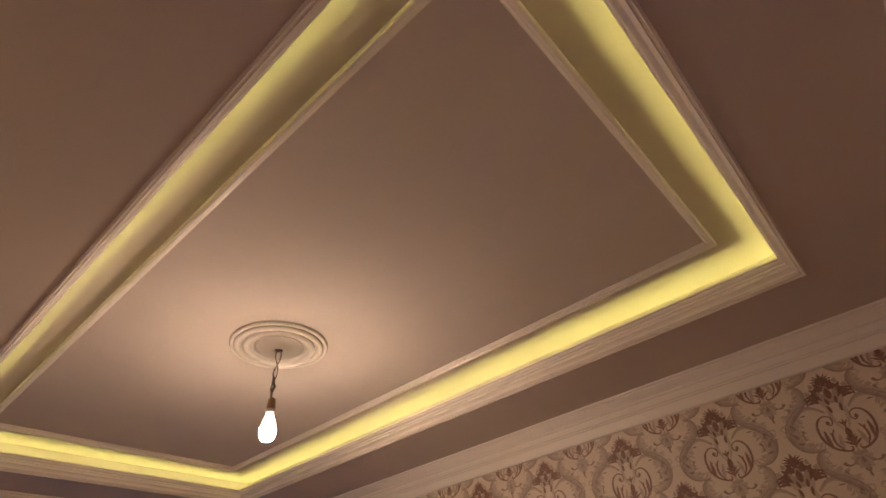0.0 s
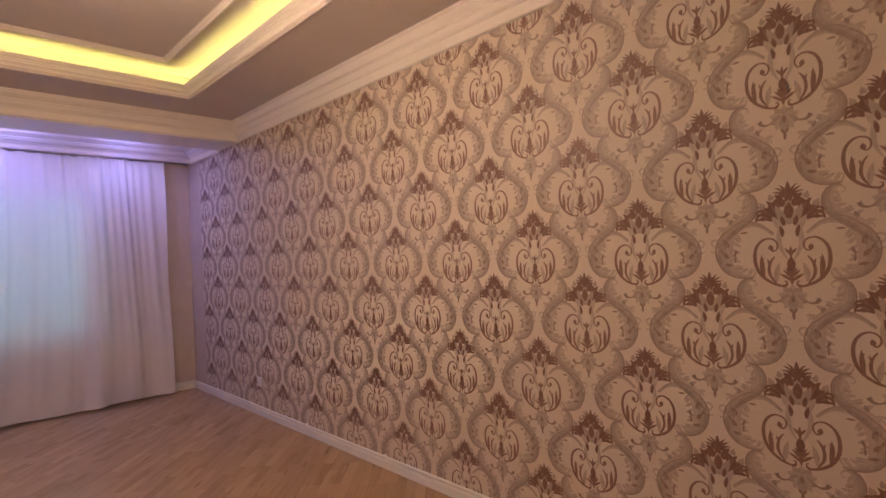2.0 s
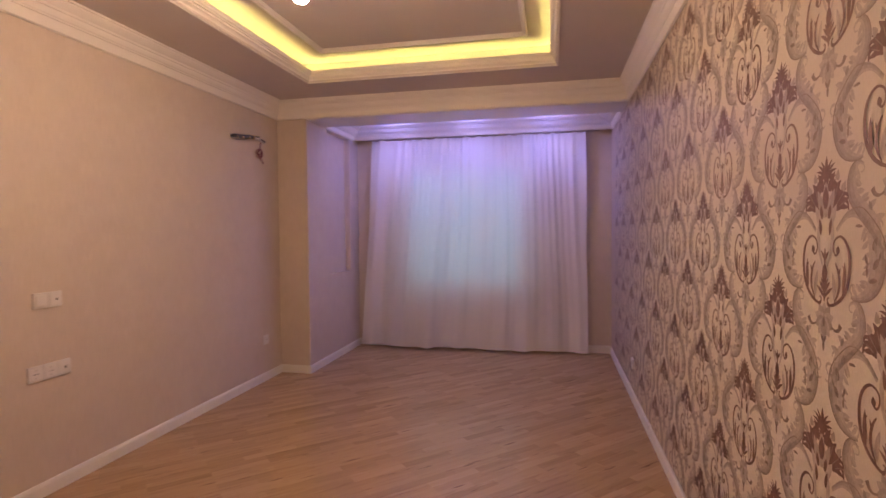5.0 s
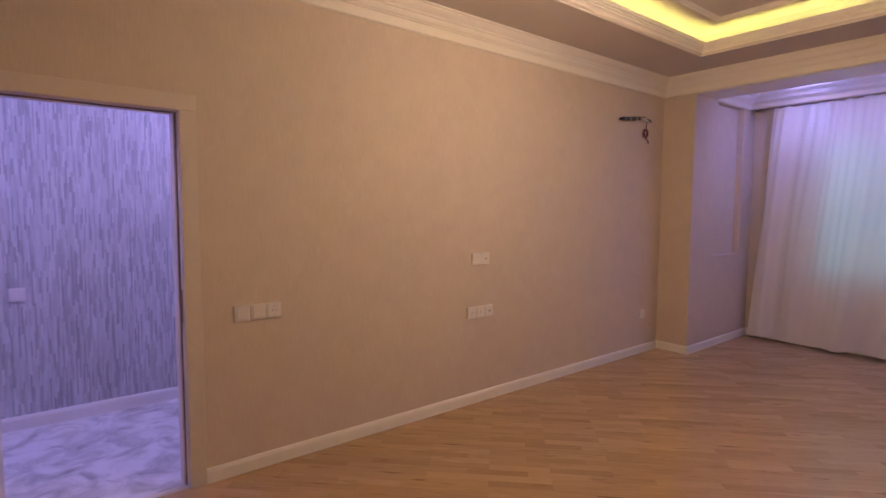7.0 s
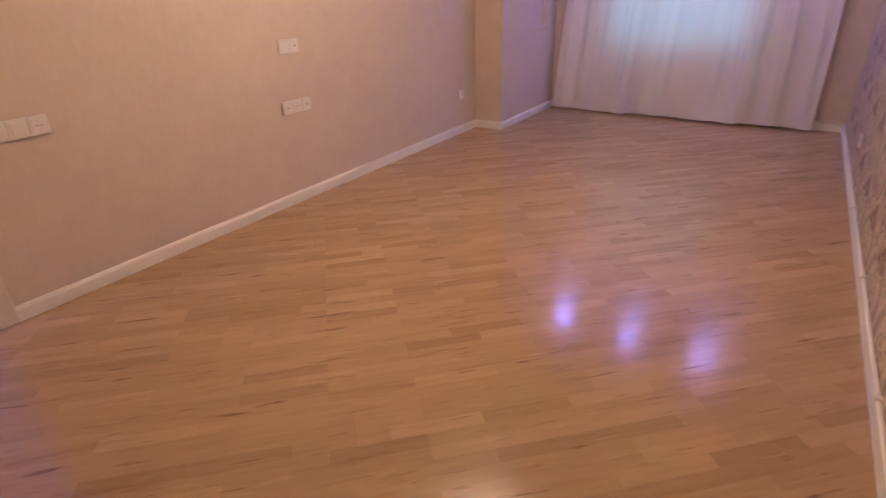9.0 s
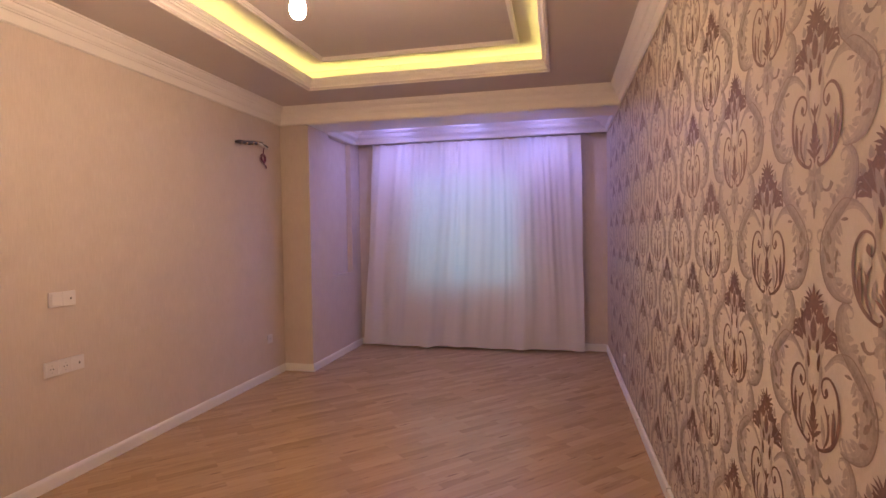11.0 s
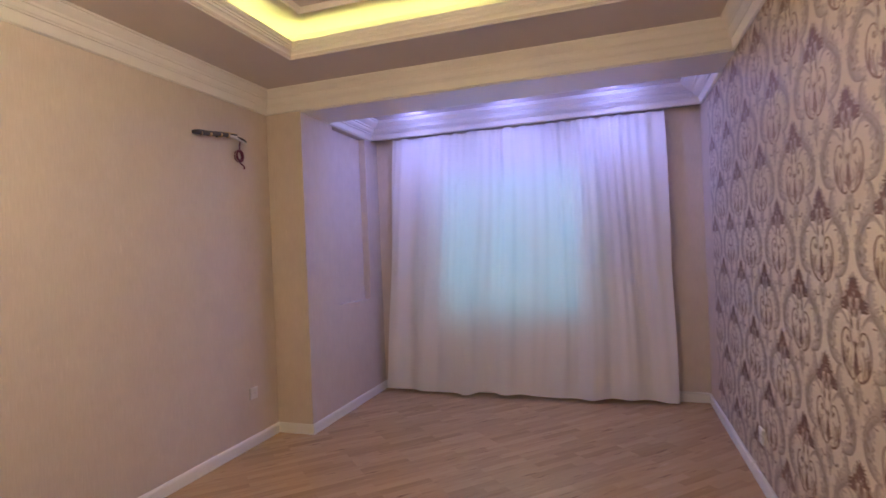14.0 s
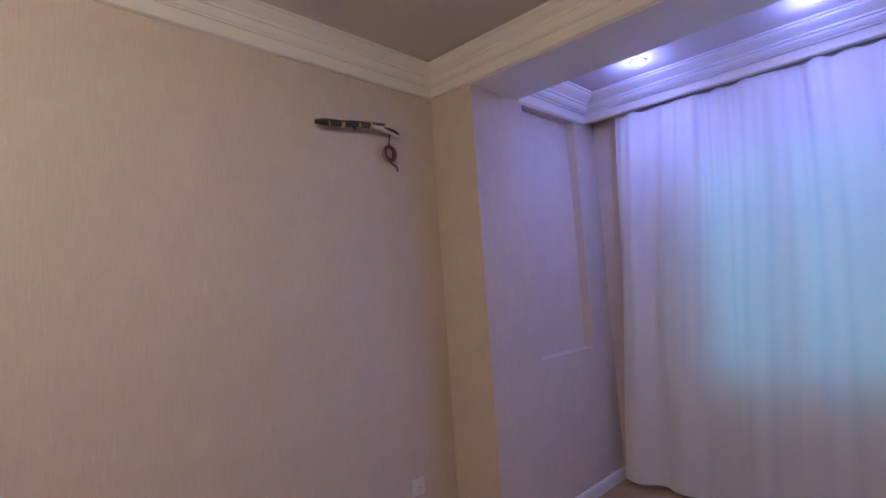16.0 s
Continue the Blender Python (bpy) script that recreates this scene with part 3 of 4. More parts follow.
# ---- wall plates ----
def wall_plate(kinds, label, category):
    """A row of modules on a wall whose face is local y = 0, looking to +y; local origin at the row's middle."""
    p = new("wall_plate")
    m, n = 0.0905, len(kinds)
    for i, kind in enumerate(kinds):
        cx = (i - (n - 1) / 2) * m
        part("frame", boxes((cx - m / 2 + 0.0006, cx + m / 2 - 0.0006, 0, 0.014, -0.046, 0.046), bevel=0.003), M_PLASTIC, p)
        if kind == "switch":
            part("rocker", boxes((cx - 0.032, cx + 0.032, 0.013, 0.0185, -0.034, 0.034), bevel=0.003), M_PLASTIC, p)
        elif kind == "blank":
            part("insert", boxes((cx - 0.033, cx + 0.033, 0.013, 0.016, -0.034, 0.034), bevel=0.002), M_PLASTIC, p)
            # Dark block on the face paints the shade of the port's recess.
            part("port", boxes((cx - 0.012, cx - 0.002, 0.016, 0.0168, -0.008, 0.006)), M_DARK, p)
        else:
            s = part("socket_insert", boxes((cx - 0.033, cx + 0.033, 0.013, 0.016, -0.034, 0.034), bevel=0.002), M_PLASTIC, p)
            # Pin holes are dark discs on the face, their inner shade as colour.
            for dx in (-0.0095, 0.0095):
                part("pin_hole", tube(bmesh.new(), [(cx + dx, 0.0155, 0.0), (cx + dx, 0.0168, 0.0)], 0.0035, 10), M_DARK, s)
            for dz in (-0.022, 0.022):
                part("earth_clip", boxes((cx - 0.004, cx + 0.004, 0.016, 0.0175, dz - 0.003, dz + 0.003)), M_STEEL, s)
    return tagged(p, label, category, "wall plates")


wall_plate(["socket", "switch", "switch"], "white plate with a socket and two rocker switches", "light switch").matrix_basis = pose(4.462, 0, 0.94)
wall_plate(["blank", "switch"], "white double wall plate on beige paper", "wall plate").matrix_basis = pose(2.705, 0, 1.155)
wall_plate(["blank", "socket", "socket"], "white triple socket plate on beige paper", "socket").matrix_basis = pose(2.705, 0, 0.732)
wall_plate(["socket"], "white single socket near the pier", "socket").matrix_basis = pose(0.325, 0, 0.425)
wall_plate(["socket"], "white single socket on the damask wall", "socket").matrix_basis = pose(0.30, WIDTH, 0.33, 0, 0, 180)
wall_plate(["switch"], "white single switch on the hall wall", "light switch").matrix_basis = pose(5.57, HALL_Y, 0.945)


# ---- pipe tails for an air conditioner ----
def make_pipes():
    p = tagged(new("pipe_tails"), "black insulated pipe tails and taped ends sticking out of the wall", "pipe")
    pts = lambda dy, dz, x0, x1: [(x0 + (x1 - x0) * k / 10, 0.05 + dy, 2.432 + dz + 0.052 * (x1 - x0) * k / -4.1 + 0.002 * math.sin(k * 1.3)) for k in range(11)]
    main = part("insulated_pipe", tube(bmesh.new(), pts(0.0, 0.006, 0.905, 0.46), [0.012, 0.018, 0.0195, 0.019, 0.0195, 0.019, 0.0185, 0.018, 0.018, 0.017, 0.015], 14), M_BLACKFOAM, p, "", True)
    part("foil_wrap", tube(bmesh.new(), pts(0.002, 0.0195, 0.885, 0.44), [0.005, 0.008, 0.007, 0.009, 0.007, 0.010, 0.008, 0.011, 0.012, 0.010, 0.006], 8), M_FOIL, p, "creased gold foil sleeve", True)
    for x, w in ((0.836, 0.006), (0.755, 0.022), (0.64, 0.012), (0.56, 0.018)):
        z = 2.438 + 0.052 * (0.87 - x) / 0.41
        part("tape_band", tube(bmesh.new(), [(x, 0.05, z), (x - w, 0.05, z + 0.002)], 0.0202, 14), M_FOIL, main)
    part("drain_hose", tube(bmesh.new(), [(0.55, 0.062, 2.476), (0.48, 0.060, 2.475), (0.41, 0.055, 2.470), (0.36, 0.045, 2.464), (0.325, 0.036, 2.458)], [0.008, 0.014, 0.016, 0.015, 0.010], 12), M_TAPE, p, "pale slit hose end", True)
    part("hose_lining", tube(bmesh.new(), [(0.47, 0.072, 2.477), (0.41, 0.0675, 2.473), (0.36, 0.0565, 2.467), (0.330, 0.044, 2.461)], [0.004, 0.010, 0.010, 0.005], 10), M_BLACKFOAM, p, "", True)
    part("pipe_sleeve", tube(bmesh.new(), [(0.62, 0.0, 2.470), (0.62, 0.05, 2.468)], 0.016, 14), M_BLACKFOAM, p)
    cable = [(0.405, 0.045, 2.466), (0.402, 0.035, 2.43), (0.405, 0.03, 2.39)]
    part("hanging_cable", tube(bmesh.new(), cable, 0.005), M_CABLE, p, "", True)
    loops = []
    for k in range(121):
        a = k / 120 * 2 * math.pi * 6
        r = 0.040 + 0.008 * math.sin(a * 0.37 + 0.5)
        loops.append((0.398 + 0.006 * math.sin(a * 0.23) + r * 0.9 * math.cos(a + 1.6), 0.014 + 0.024 * k / 120, 2.346 + r * math.sin(a + 1.6)))
    part("cable_coil", tube(bmesh.new(), loops, 0.0036, 6), M_CABLE, p, "coiled maroon cable", True)
    part("cable_tail", tube(bmesh.new(), [(0.405, 0.03, 2.31), (0.39, 0.03, 2.285), (0.365, 0.03, 2.275), (0.352, 0.03, 2.268), (0.350, 0.028, 2.245)], 0.0055), M_CABLE, p, "", True)
    return p


make_pipes()

# ---- heating pipe along the damask wall ----
hp = tagged(new("floor_pipe"), "thin white plastic pipe lying along the baseboard", "pipe")
part("run", tube(bmesh.new(), [(ROOM_X - 0.02, WIDTH - 0.012, 0.080), (2.0, WIDTH - 0.012, 0.080), (BAY_X + 0.05, WIDTH - 0.012, 0.082), (BAY_X + 0.02, WIDTH - 0.03, 0.088), (BAY_X + 0.014, WIDTH - 0.10, 0.090), (BAY_X + 0.014, 2.9, 0.090)], 0.011, 10), M_WHITE, hp, "", True)
for x in (4.9, 4.05, 3.35, 2.3, 1.2, 0.1, -0.8):
    part("joint", boxes((x - 0.014, x + 0.014, WIDTH - 0.028, WIDTH, 0.069, 0.098), bevel=0.003), M_WHITE, hp)

# ---- ceiling rose and bulb ----
RX, RY = 2.93, 1.78
U = UPPER
rose = tagged(new("ceiling_rose"), "round white plaster ceiling rose with stepped rings", "ceiling rose")
for name, prof in (("plate", [(0.268, U + 0.004), (0.268, U - 0.010), (0.262, U - 0.017), (0.248, U - 0.017), (0.244, U - 0.012), (0.05, U - 0.012), (0.04, U + 0.004)]),
                   ("outer_ring", [(0.243, U - 0.011), (0.241, U - 0.022), (0.234, U - 0.030), (0.224, U - 0.033), (0.214, U - 0.030), (0.206, U - 0.022), (0.203, U - 0.011)]),
                   ("inner_ring", [(0.198, U - 0.011), (0.195, U - 0.022), (0.187, U - 0.031), (0.174, U - 0.034), (0.162, U - 0.030), (0.154, U - 0.021), (0.150, U - 0.011)]),
                   ("hub", [(0.140, U - 0.011), (0.120, U - 0.015), (0.090, U - 0.017), (0.062, U - 0.024), (0.046, U - 0.034), (0.034, U - 0.038), (0.026, U - 0.036), (0.0245, U - 0.011)])):
    part(name, lathe(bmesh.new(), prof, (RX, RY), 96), M_PLASTER, rose, "", name != "plate")


def make_pendant():
    p = tagged(new("pendant_bulb"), "bare lit bulb hanging from two brown wires", "light bulb")
    # Dark plug stands in for the shade inside the rose's wire hole.
    part("hole_shade_plug", lathe(bmesh.new(), [(0.024, U + 0.003), (0.024, U - 0.030), (0.012, U - 0.036)], (RX, RY), 20), M_WIRE, p)
    top, end = U - 0.03, 2.838
    for k in (-1, 1):
        pts = []
        for i in range(25):
            f = i / 24
            a = f * 9.0
            r = 0.012 * (1 - f) + 0.004
            pts.append((RX + k * r * math.cos(a) - 0.012 * math.sin(f * 3.0), RY + k * r * math.sin(a) + 0.006 * math.sin(5 * f), top + (end - top) * f))
        part("wire", tube(bmesh.new(), pts, 0.0028, 6), M_WIRE, p, "", True)
    part("wire_knot", tube(bmesh.new(), [(RX - 0.012, RY, 2.973), (RX - 0.020, RY + 0.006, 2.938), (RX - 0.006, RY + 0.01, 2.918), (RX - 0.016, RY, 2.888)], [0.006, 0.010, 0.007, 0.009], 8), M_WIRE, p, "", True)
    part("wire_tail", tube(bmesh.new(), [(RX - 0.012, RY, 2.908), (RX + 0.004, RY - 0.01, 2.878), (RX + 0.010, RY - 0.012, 2.865)], 0.0035, 6), M_WIRE, p)
    part("lamp_holder", lathe(bmesh.new(), [(0.010, 2.848), (0.018, 2.841), (0.021, 2.823), (0.022, 2.788), (0.019, 2.783), (0.005, 2.783)], (RX, RY), 24), M_SOCKET, p, "brown bakelite lamp holder", True)
    part("collar", lathe(bmesh.new(), [(0.023, 2.784), (0.026, 2.779), (0.026, 2.769), (0.022, 2.765)], (RX, RY), 24), M_PLASTIC, p, "white plastic collar", True)
    part("bulb_neck", lathe(bmesh.new(), [(0.016, 2.765), (0.019, 2.755), (0.027, 2.733), (0.035, 2.709), (0.0388, 2.686)], (RX, RY), 28), M_NECK, p, "opaque bulb neck with added faint glow", True)
    part("glass_bulb", lathe(bmesh.new(), [(0.0389, 2.685), (0.0405, 2.671), (0.040, 2.661), (0.036, 2.641), (0.026, 2.626), (0.010, 2.62)], (RX, RY), 28), M_BULB, p, "glowing white bulb", True)
    return p


make_pendant()


# ---- damask print on the north wall ----
HALF, RISE = 0.2893, 0.672
TIP_X, TIP_Z = 4.537, 1.383


def centred(pts):
    return abs(sum(u for u, v in pts)) < 1e-4


class Print:
    """One repeat of the damask, drawn in (u, v) with its crown's tip at the origin, mirrored about u = 0."""

    def __init__(self):
        self.bm = bmesh.new()
        self.tier = [0] * 8

    def face(self, pts, ink, layer):
        for m in (1,) if centred(pts) else (1, -1):
            lift = self.tier[layer] * 0.000012 + layer * 0.00024 + (0.000006 if m < 0 else 0)
            vs = [self.bm.verts.new((m * u, -0.0008 - lift, v)) for u, v in pts]
            f = self.bm.faces.new(vs if m == 1 else vs[::-1])
            f.material_index = ink

    def stroke(self, pts, widths, ink, layer):
        """A ribbon along points with a width at each."""
        n = len(pts)
        side = []
        for i in range(n):
            a, b = pts[max(i - 1, 0)], pts[min(i + 1, n - 1)]
            d = Vector((b[0] - a[0], b[1] - a[1]))
            d = d.normalized() if d.length > 1e-9 else Vector((1, 0))
            side.append(Vector((-d.y, d.x)))
        self.tier[layer] += 1
        wid = [widths(i / (n - 1)) / 2 for i in range(n)]
        for i in range(n - 1):
            q = [(pts[i][0] + side[i].x * wid[i], pts[i][1] + side[i].y * wid[i]), (pts[i][0] - side[i].x * wid[i], pts[i][1] - side[i].y * wid[i]),
                 (pts[i + 1][0] - side[i + 1].x * wid[i + 1], pts[i + 1][1] - side[i + 1].y * wid[i + 1]), (pts[i + 1][0] + side[i + 1].x * wid[i + 1], pts[i + 1][1] + side[i + 1].y * wid[i + 1])]
            self.face(q, ink, layer)

    def leaf(self, u, v, angle, length, width, ink, layer, bend=0.0, blunt=1.0):
        """A pointed leaf from its foot (u, v); angle in degrees from straight up, to the right."""
        self.tier[layer] += 1
        n = 7
        left, right = [], []
        for i in range(n + 1):
            f = i / n
            a = radians(angle + bend * f)
            cu, cv = u + length * f * math.sin(a), v + length * f * math.cos(a)
            w = width / 2 * math.sin(math.pi * min(1, (f * 0.92 + 0.08) ** blunt)) ** 0.8 if f < 1 else 0.0005
            left.append((cu - w * math.cos(a), cv + w * math.sin(a)))
            right.append((cu + w * math.cos(a), cv - w * math.sin(a)))
        self.face(left + right[::-1], ink, layer)

    def band(self, outer, inner, shades, layer):
        """A broad ribbon between two curves; shades are (from, to, ink), as shares of the way from outer to inner."""
        a, b = glide(outer), glide(inner)
        for f0, f1, ink in shades:
            self.tier[layer] += 1
            at = lambda i, f: (a[i][0] + (b[i][0] - a[i][0]) * f, a[i][1] + (b[i][1] - a[i][1]) * f)
            for i in range(len(a) - 1):
                self.face([at(i, f0), at(i, f1), at(i + 1, f1), at(i + 1, f0)], ink, layer)

    def fringe(self, curve, spots, length, width, ink, layer, lean=40):
        """Feathered leaves off the left side of a curve, at shares of its length."""
        pts = glide(curve)
        for f in spots:
            i = min(len(pts) - 2, int(f * (len(pts) - 1)))
            d = (pts[i + 1][0] - pts[i][0], pts[i + 1][1] - pts[i][1])
            along = math.degrees(math.atan2(d[0], d[1]))
            self.leaf(pts[i][0], pts[i][1], along + lean, length, width, ink, layer, 24 if lean > 0 else -24)

    def arc(self, cu, cv, ru, rv, a0, a1, n=26):
        return [(cu + ru * math.cos(radians(a0 + (a1 - a0) * i / n)), cv + rv * math.sin(radians(a0 + (a1 - a0) * i / n))) for i in range(n + 1)]


def swell(lo, hi, peak=0.5, power=0.8):
    """A width along a stroke, from lo at the ends to hi at its peak."""
    def width(f):
        g = f / peak * 0.5 if f < peak else 0.5 + (f - peak) / (1 - peak) * 0.5
        return lo + (hi - lo) * max(0.0, math.sin(math.pi * g)) ** power
    return width


def glide(knots, steps=5):
    """Points on a smooth curve through the knots."""
    out = []
    for i in range(len(knots) - 1):
        a, b, c, d = (Vector(knots[max(0, min(len(knots) - 1, i + k))]) for k in (-1, 0, 1, 2))
        for k in range(steps):
            f = k / steps
            q = 0.5 * ((2 * b) + (c - a) * f + (2 * a - 5 * b + 4 * c - d) * f * f + (3 * b - a - 3 * c + d) * f ** 3)
            out.append((q.x, q.y))
    return out + [knots[-1]]


def draw_damask():
    p = Print()
    # great outer scroll, shaded towards its rim
    out = [(0.050, -0.180), (0.088, -0.146), (0.120, -0.132), (0.167, -0.131), (0.218, -0.167), (0.251, -0.204), (0.261, -0.243), (0.255, -0.284), (0.232, -0.324), (0.197, -0.347), (0.152, -0.354), (0.124, -0.350)]
    inn = [(0.056, -0.190), (0.096, -0.159), (0.133, -0.153), (0.164, -0.165), (0.184, -0.190), (0.193, -0.220), (0.197, -0.258), (0.196, -0.292), (0.182, -0.319), (0.159, -0.335), (0.138, -0.341), (0.124, -0.342)]
    p.band(out, inn, ((0.0, 0.30, 1), (0.27, 0.66, 4), (0.63, 1.0, 0)), 0)
    p.stroke(glide(out[2:]), swell(0.0008, 0.0042, 0.45, 0.7), 5, 2)
    p.fringe(inn[3:], (0.08, 0.20, 0.32, 0.44, 0.56, 0.68, 0.80), 0.032, 0.014, 0, 1, 38)
    p.fringe(inn[3:], (0.14, 0.38, 0.62), 0.026, 0.009, 4, 2, 34)
    p.stroke(p.arc(0.133, -0.328, 0.013, 0.013, -110, -330, 12), lambda f: 0.007 - 0.004 * f, 0, 1)
    # dark leaflets lying along it
    for u, v, a, ln, w in ((0.212, -0.229, 18, 0.033, 0.016), (0.214, -0.273, 32, 0.034, 0.016), (0.199, -0.303, 70, 0.032, 0.012), (0.193, -0.184, -12, 0.027, 0.012), (0.140, -0.174, 84, 0.030, 0.008), (0.192, -0.264, -30, 0.026, 0.010), (0.190, -0.292, -8, 0.028, 0.008), (0.236, -0.252, 8, 0.022, 0.007)):
        p.leaf(u, v, a, ln, w, 5, 3, 8)
    # lower scroll that runs on into the neighbour's great one
    lo = [(0.120, -0.361), (0.149, -0.350), (0.175, -0.368), (0.188, -0.404), (0.180, -0.446), (0.150, -0.476), (0.104, -0.515), (0.068, -0.548), (0.042, -0.566)]
    li = [(0.122, -0.366), (0.140, -0.364), (0.150, -0.381), (0.151, -0.406), (0.139, -0.432), (0.117, -0.450), (0.084, -0.470), (0.058, -0.498), (0.044, -0.528)]
    p.band(lo, li, ((0.0, 0.32, 1), (0.29, 0.68, 4), (0.65, 1.0, 0)), 0)
    p.stroke(glide(lo[1:7]), swell(0.0008, 0.0038, 0.5, 0.7), 5, 2)
    p.fringe(li[1:], (0.10, 0.24, 0.38, 0.52, 0.66, 0.80), 0.030, 0.015, 0, 1, 30)
    p.fringe(li[1:], (0.30, 0.58), 0.022, 0.009, 4, 2, 26)
    p.stroke(p.arc(0.128, -0.373, 0.010, 0.010, 80, 300, 10), lambda f: 0.006 - 0.003 * f, 0, 1)
    for u, v, a, ln, w in ((0.086, -0.474, 20, 0.024, 0.014), (0.092, -0.526, 6, 0.034, 0.014), (0.120, -0.498, 40, 0.022, 0.012), (0.066, -0.572, 10, 0.026, 0.012)):
        p.leaf(u, v, a, ln, w, 1, 3, 6)
    # pale curls between the scrolls
    for u, v, r, a0, a1 in ((0.058, -0.508, 0.014, 200, -90), (0.030, -0.546, 0.016, 250, -60), (0.022, -0.572, 0.014, 110, -150), (0.084, -0.486, 0.010, 240, -40)):
        p.stroke(p.arc(u, v, r, r * 0.8, a0, a1, 14), lambda f: 0.003 + 0.005 * math.sin(math.pi * f), 0, 1)
    # crown: fan of thin leaves
    p.leaf(0.0, -0.052, 0, 0.064, 0.018, 3, 4)
    for a, ln, w in ((14, 0.054, 0.010), (32, 0.054, 0.010), (52, 0.052, 0.009), (72, 0.047, 0.008), (92, 0.040, 0.007)):
        p.leaf(0.003, -0.046, a - 10, ln, w, 3, 4, 26)
    p.leaf(0.0, -0.070, 0, 0.050, 0.026, 3, 3, 0, 0.9)
    # two tiers of broad dark leaves with pale tabs at their tips
    for u, v, a, ln, w in ((0.017, -0.082, 14, 0.056, 0.025), (0.036, -0.104, 24, 0.060, 0.025), (0.047, -0.114, 42, 0.062, 0.022), (0.053, -0.121, 60, 0.058, 0.019), (0.055, -0.127, 78, 0.056, 0.017)):
        p.leaf(u, v, a, ln, w, 3, 3, 14, 0.72)
    p.face([(0.026, -0.066), (0.042, -0.052), (0.062, -0.072), (0.084, -0.100), (0.090, -0.120), (0.060, -0.136), (0.036, -0.128)], 3, 2)
    p.stroke(glide([(0.078, -0.116), (0.094, -0.109), (0.106, -0.118), (0.109, -0.134)]), lambda f: 0.015 - 0.009 * f, 3, 4)
    p.stroke(glide([(0.080, -0.098), (0.094, -0.093), (0.104, -0.098), (0.106, -0.108)]), lambda f: 0.012 - 0.006 * f, 3, 4)
    for u, v, a in ((0.054, -0.056, 14), (0.080, -0.084, 34)):
        p.leaf(u, v, a, 0.027, 0.021, 4, 5, 0, 0.6)
    for u, v, a, ln in ((0.040, -0.112, 22, 0.048), (0.056, -0.116, 48, 0.046), (0.066, -0.124, 66, 0.036)):
        p.leaf(u, v, a, ln, 0.0035, 5, 5)
    p.stroke(glide([(0.052, -0.146), (0.076, -0.134), (0.098, -0.141)]), lambda f: 0.009 - 0.006 * f, 6, 4)
    # pale leaves round the heart of the crown
    p.leaf(0.0, -0.150, 0, 0.094, 0.038, 4, 5)
    p.leaf(0.016, -0.152, 10, 0.080, 0.028, 4, 5, 10, 0.9)
    p.leaf(0.026, -0.172, 20, 0.062, 0.024, 0, 5, 8, 0.9)
    p.leaf(0.0, -0.128, 0, 0.060, 0.030, 3, 6)
    p.leaf(0.017, -0.154, 12, 0.038, 0.016, 3, 6)
    p.leaf(0.024, -0.196, -4, 0.044, 0.015, 3, 6, 14)
    # stem and bud
    p.stroke(glide([(0.030, -0.150), (0.035, -0.180), (0.035, -0.212), (0.028, -0.246), (0.010, -0.282)]), swell(0.003, 0.017, 0.4), 0, 3)
    p.leaf(0.0, -0.242, 0, 0.058, 0.034, 6, 4, 0, 1.1)
    p.leaf(0.0, -0.276, 0, 0.046, 0.012, 2, 5)
    p.leaf(0.002, -0.262, 28, 0.030, 0.009, 2, 5, 10)
    # slender scrolls with a rolled end
    p.stroke(glide([(0.067, -0.231), (0.064, -0.243), (0.053, -0.248), (0.043, -0.237), (0.043, -0.218), (0.054, -0.205), (0.075, -0.200), (0.096, -0.210), (0.112, -0.231), (0.119, -0.260), (0.118, -0.292), (0.109, -0.323), (0.088, -0.352), (0.060, -0.371), (0.032, -0.380), (0.018, -0.374)]),
             lambda f: 0.0062 + 0.0066 * max(0.0, math.sin(math.pi * min(1.0, max(0.0, (f - 0.38) / 0.6)))), 2, 4)
    p.leaf(0.062, -0.244, 12, 0.021, 0.018, 2, 5, 0, 0.8)
    p.leaf(0.090, -0.346, 12, 0.084, 0.017, 2, 5, -8)
    p.leaf(0.099, -0.296, 0, 0.026, 0.007, 2, 5, -30)
    p.stroke(glide([(0.050, -0.370), (0.068, -0.344), (0.073, -0.316), (0.066, -0.288), (0.052, -0.268)]), swell(0.003, 0.011, 0.45), 2, 4)
    p.leaf(0.071, -0.304, -2, 0.026, 0.008, 2, 5, 16)
    p.leaf(0.048, -0.364, 8, 0.072, 0.020, 0, 3, -16)
    p.leaf(0.056, -0.344, -24, 0.034, 0.010, 4, 4, 12)
    # dagger
    p.leaf(0.0, -0.324, 0, 0.054, 0.028, 3, 6)
    p.leaf(0.0, -0.374, 0, 0.054, 0.013, 2, 5)
    for v, a, ln in ((-0.350, 26, 0.040), (-0.362, 40, 0.048), (-0.340, 16, 0.034)):
        p.leaf(0.002, v, a, ln, 0.011, 2, 5, 14)
    p.stroke(glide([(0.030, -0.382), (0.018, -0.378), (0.017, -0.364), (0.025, -0.362)]), lambda f: 0.008 - 0.004 * f, 2, 5)
    # flower below, with a drop and two teardrop stalks
    for a in (0, 36, 72, 108, 144, 180):
        p.leaf(0.0, -0.424, a, 0.050, 0.034, 4 if a % 72 else 0, 3, 0, 0.75)
    p.leaf(0.0, -0.440, 0, 0.032, 0.017, 1, 5)
    p.leaf(0.0, -0.440, 0, 0.026, 0.010, 5, 6)
    p.leaf(0.0, -0.506, 0, 0.034, 0.011, 5, 5)
    p.leaf(0.001, -0.482, 32, 0.024, 0.009, 5, 5)
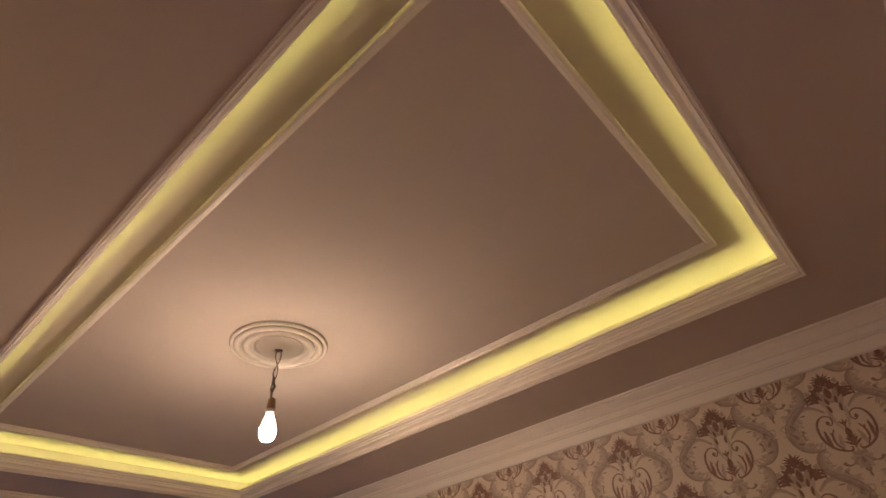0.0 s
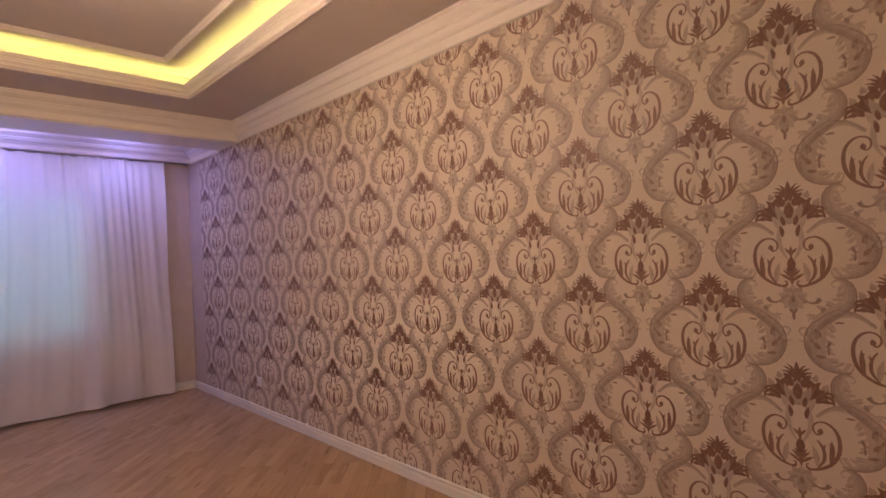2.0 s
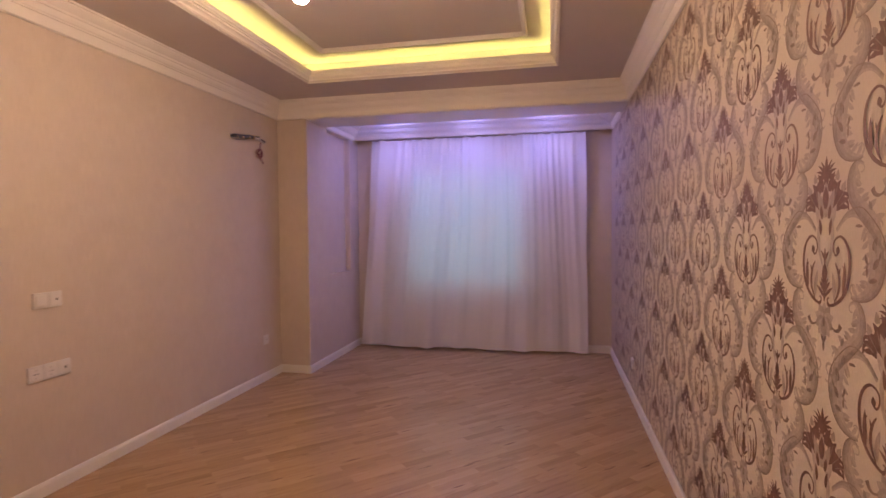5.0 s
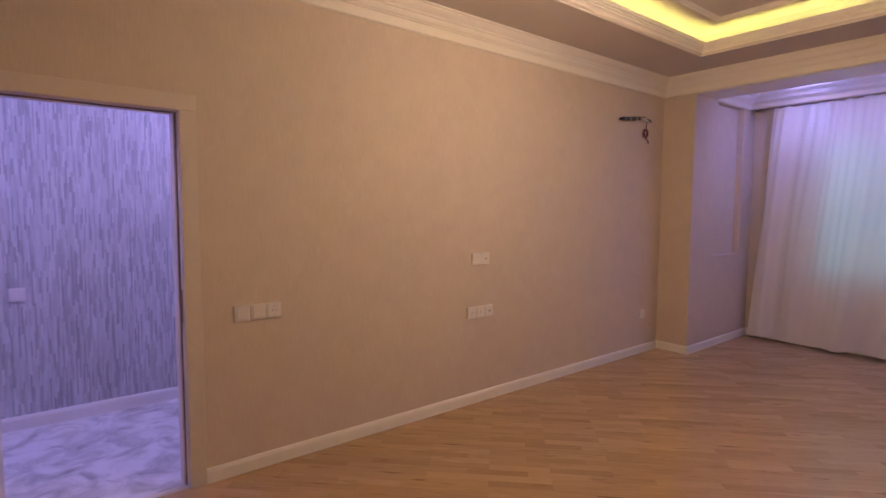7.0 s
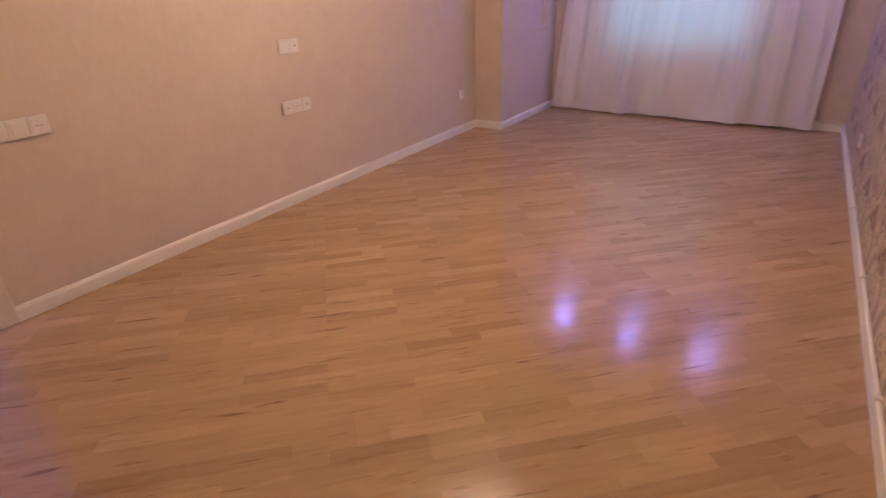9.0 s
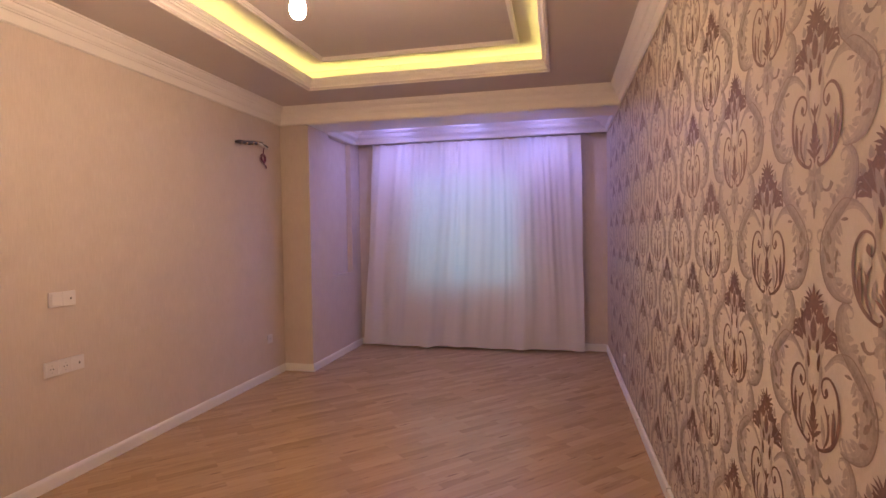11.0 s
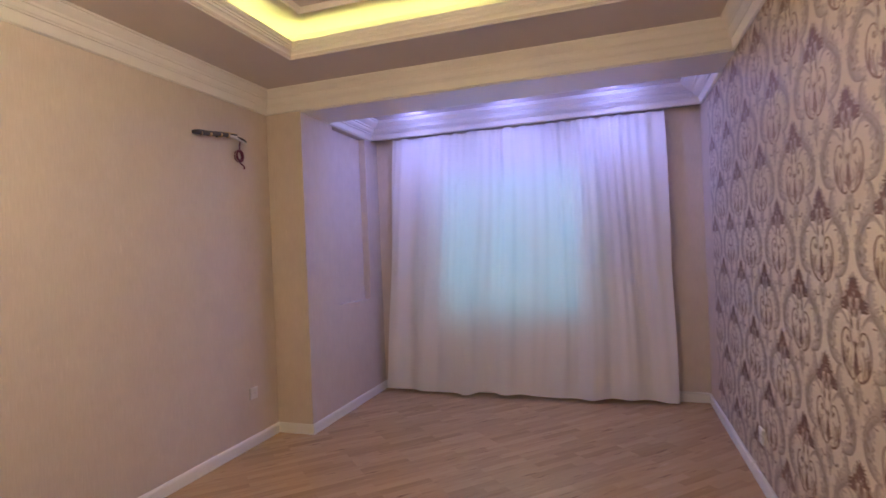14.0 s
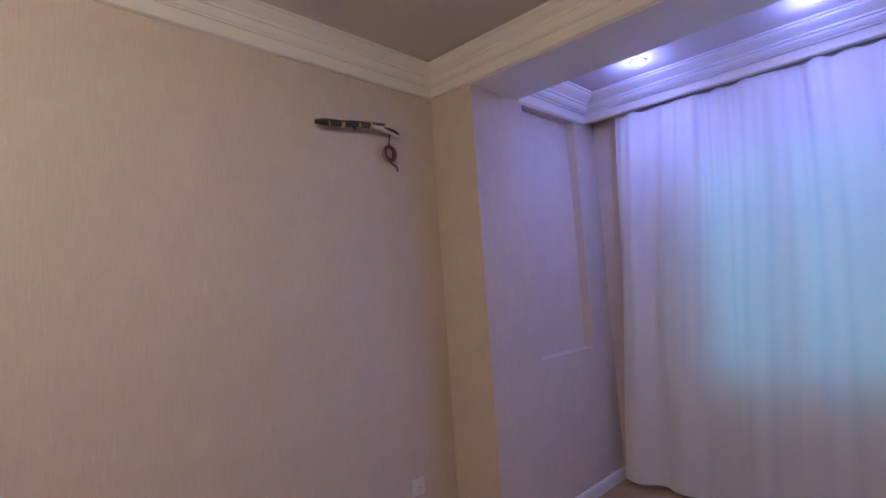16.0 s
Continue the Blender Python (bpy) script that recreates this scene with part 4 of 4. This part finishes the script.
    p.stroke(glide([(0.040, -0.436), (0.058, -0.442), (0.074, -0.437), (0.083, -0.424)]), lambda f: 0.004 + 0.013 * f ** 1.3, 5, 5)
    return p.bm


motif = mesh_of(draw_damask(), "wallpaper_motif", M_INK)
SPAN = 0.27
cut_cache = {}
for i in range(-26, 8):
    for j in range(-5, 8):
        if (i + j) % 2:
            continue
        x, z = TIP_X + i * HALF, TIP_Z + j * RISE / 2
        if x < DAMASK_END - SPAN or x > ROOM_X + 0.1 or z < -0.02 or z > CEIL + 0.5:
            continue
        me = motif
        low, high, lo_x, hi_x = 0.03 - z, CEIL - 0.05 - z, DAMASK_END + 0.003 - x, ROOM_X - 0.004 - x
        if low > -0.58 or high < 0 or lo_x > -SPAN or hi_x < SPAN:
            key = (round(low, 3) if low > -0.58 else None, round(high, 3) if high < 0 else None, round(lo_x, 3) if lo_x > -SPAN else None, round(hi_x, 3) if hi_x < SPAN else None)
            if key not in cut_cache:
                b2 = bmesh.new()
                b2.from_mesh(motif)
                for co, no in (((0, 0, low), (0, 0, -1)), ((0, 0, high), (0, 0, 1)), ((lo_x, 0, 0), (-1, 0, 0)), ((hi_x, 0, 0), (1, 0, 0))):
                    bmesh.ops.bisect_plane(b2, geom=b2.verts[:] + b2.edges[:] + b2.faces[:], plane_co=co, plane_no=no, clear_outer=True)
                if not b2.faces:
                    b2.free()
                    cut_cache[key] = None
                else:
                    me2 = bpy.data.meshes.new("wallpaper_motif")
                    b2.to_mesh(me2)
                    b2.free()
                    for mt in M_INK:
                        me2.materials.append(mt)
                    cut_cache[key] = me2
            me = cut_cache[key]
        if me is None:
            continue
        ob = new("wallpaper_motif", me)
        ob.parent = wall_north
        ob.location = (x, WIDTH, z)

# ---- floor ----
floor = structure("floor", boxes((BAY_X, ROOM_X, -0.002, WIDTH, -0.08, -0.009)), M_DARK, "glossy oak strip laminate laid diagonally", "floor")


def clip(poly, x0, x1, y0, y1):
    for ax, lim, sgn in ((0, x0, 1), (0, x1, -1), (1, y0, 1), (1, y1, -1)):
        out = []
        for k, b in enumerate(poly):
            a = poly[k - 1]
            da, db = sgn * (a[ax] - lim), sgn * (b[ax] - lim)
            if (da >= 0) != (db >= 0):
                f = da / (da - db)
                out.append((a[0] + f * (b[0] - a[0]), a[1] + f * (b[1] - a[1])))
            if db >= 0:
                out.append(b)
        poly = out
        if len(poly) < 3:
            return []
    return poly


def lay_planks():
    a = radians(STRIP_TURN)
    d, n = Vector((math.cos(a), math.sin(a))), Vector((-math.sin(a), math.cos(a)))
    w, ln, g = 0.1929, 1.29, 0.0002
    for r in range(-45, 46):
        shift = (r * 0.43) % 1.0 * ln
        for k in range(-8, 9):
            s0, q0 = k * ln + shift, r * w
            quad = [d * s + n * q for s, q in ((s0 + g, q0 + g), (s0 + ln - g, q0 + g), (s0 + ln - g, q0 + w - g), (s0 + g, q0 + w - g))]
            poly = clip([(v.x, v.y) for v in quad], BAY_X, ROOM_X, 0.0, WIDTH)
            if len(poly) < 3:
                continue
            if abs(sum(poly[i - 1][0] * poly[i][1] - poly[i][0] * poly[i - 1][1] for i in range(len(poly)))) < 0.002:
                continue
            bm = bmesh.new()
            tv = [bm.verts.new((x, y, 0.0)) for x, y in poly]
            bv = [bm.verts.new((x, y, -0.008)) for x, y in poly]
            bm.faces.new(tv)
            for i in range(len(poly)):
                bm.faces.new((tv[i - 1], bv[i - 1], bv[i], tv[i]))
            part("plank", bm, M_FLOOR, floor)


lay_planks()
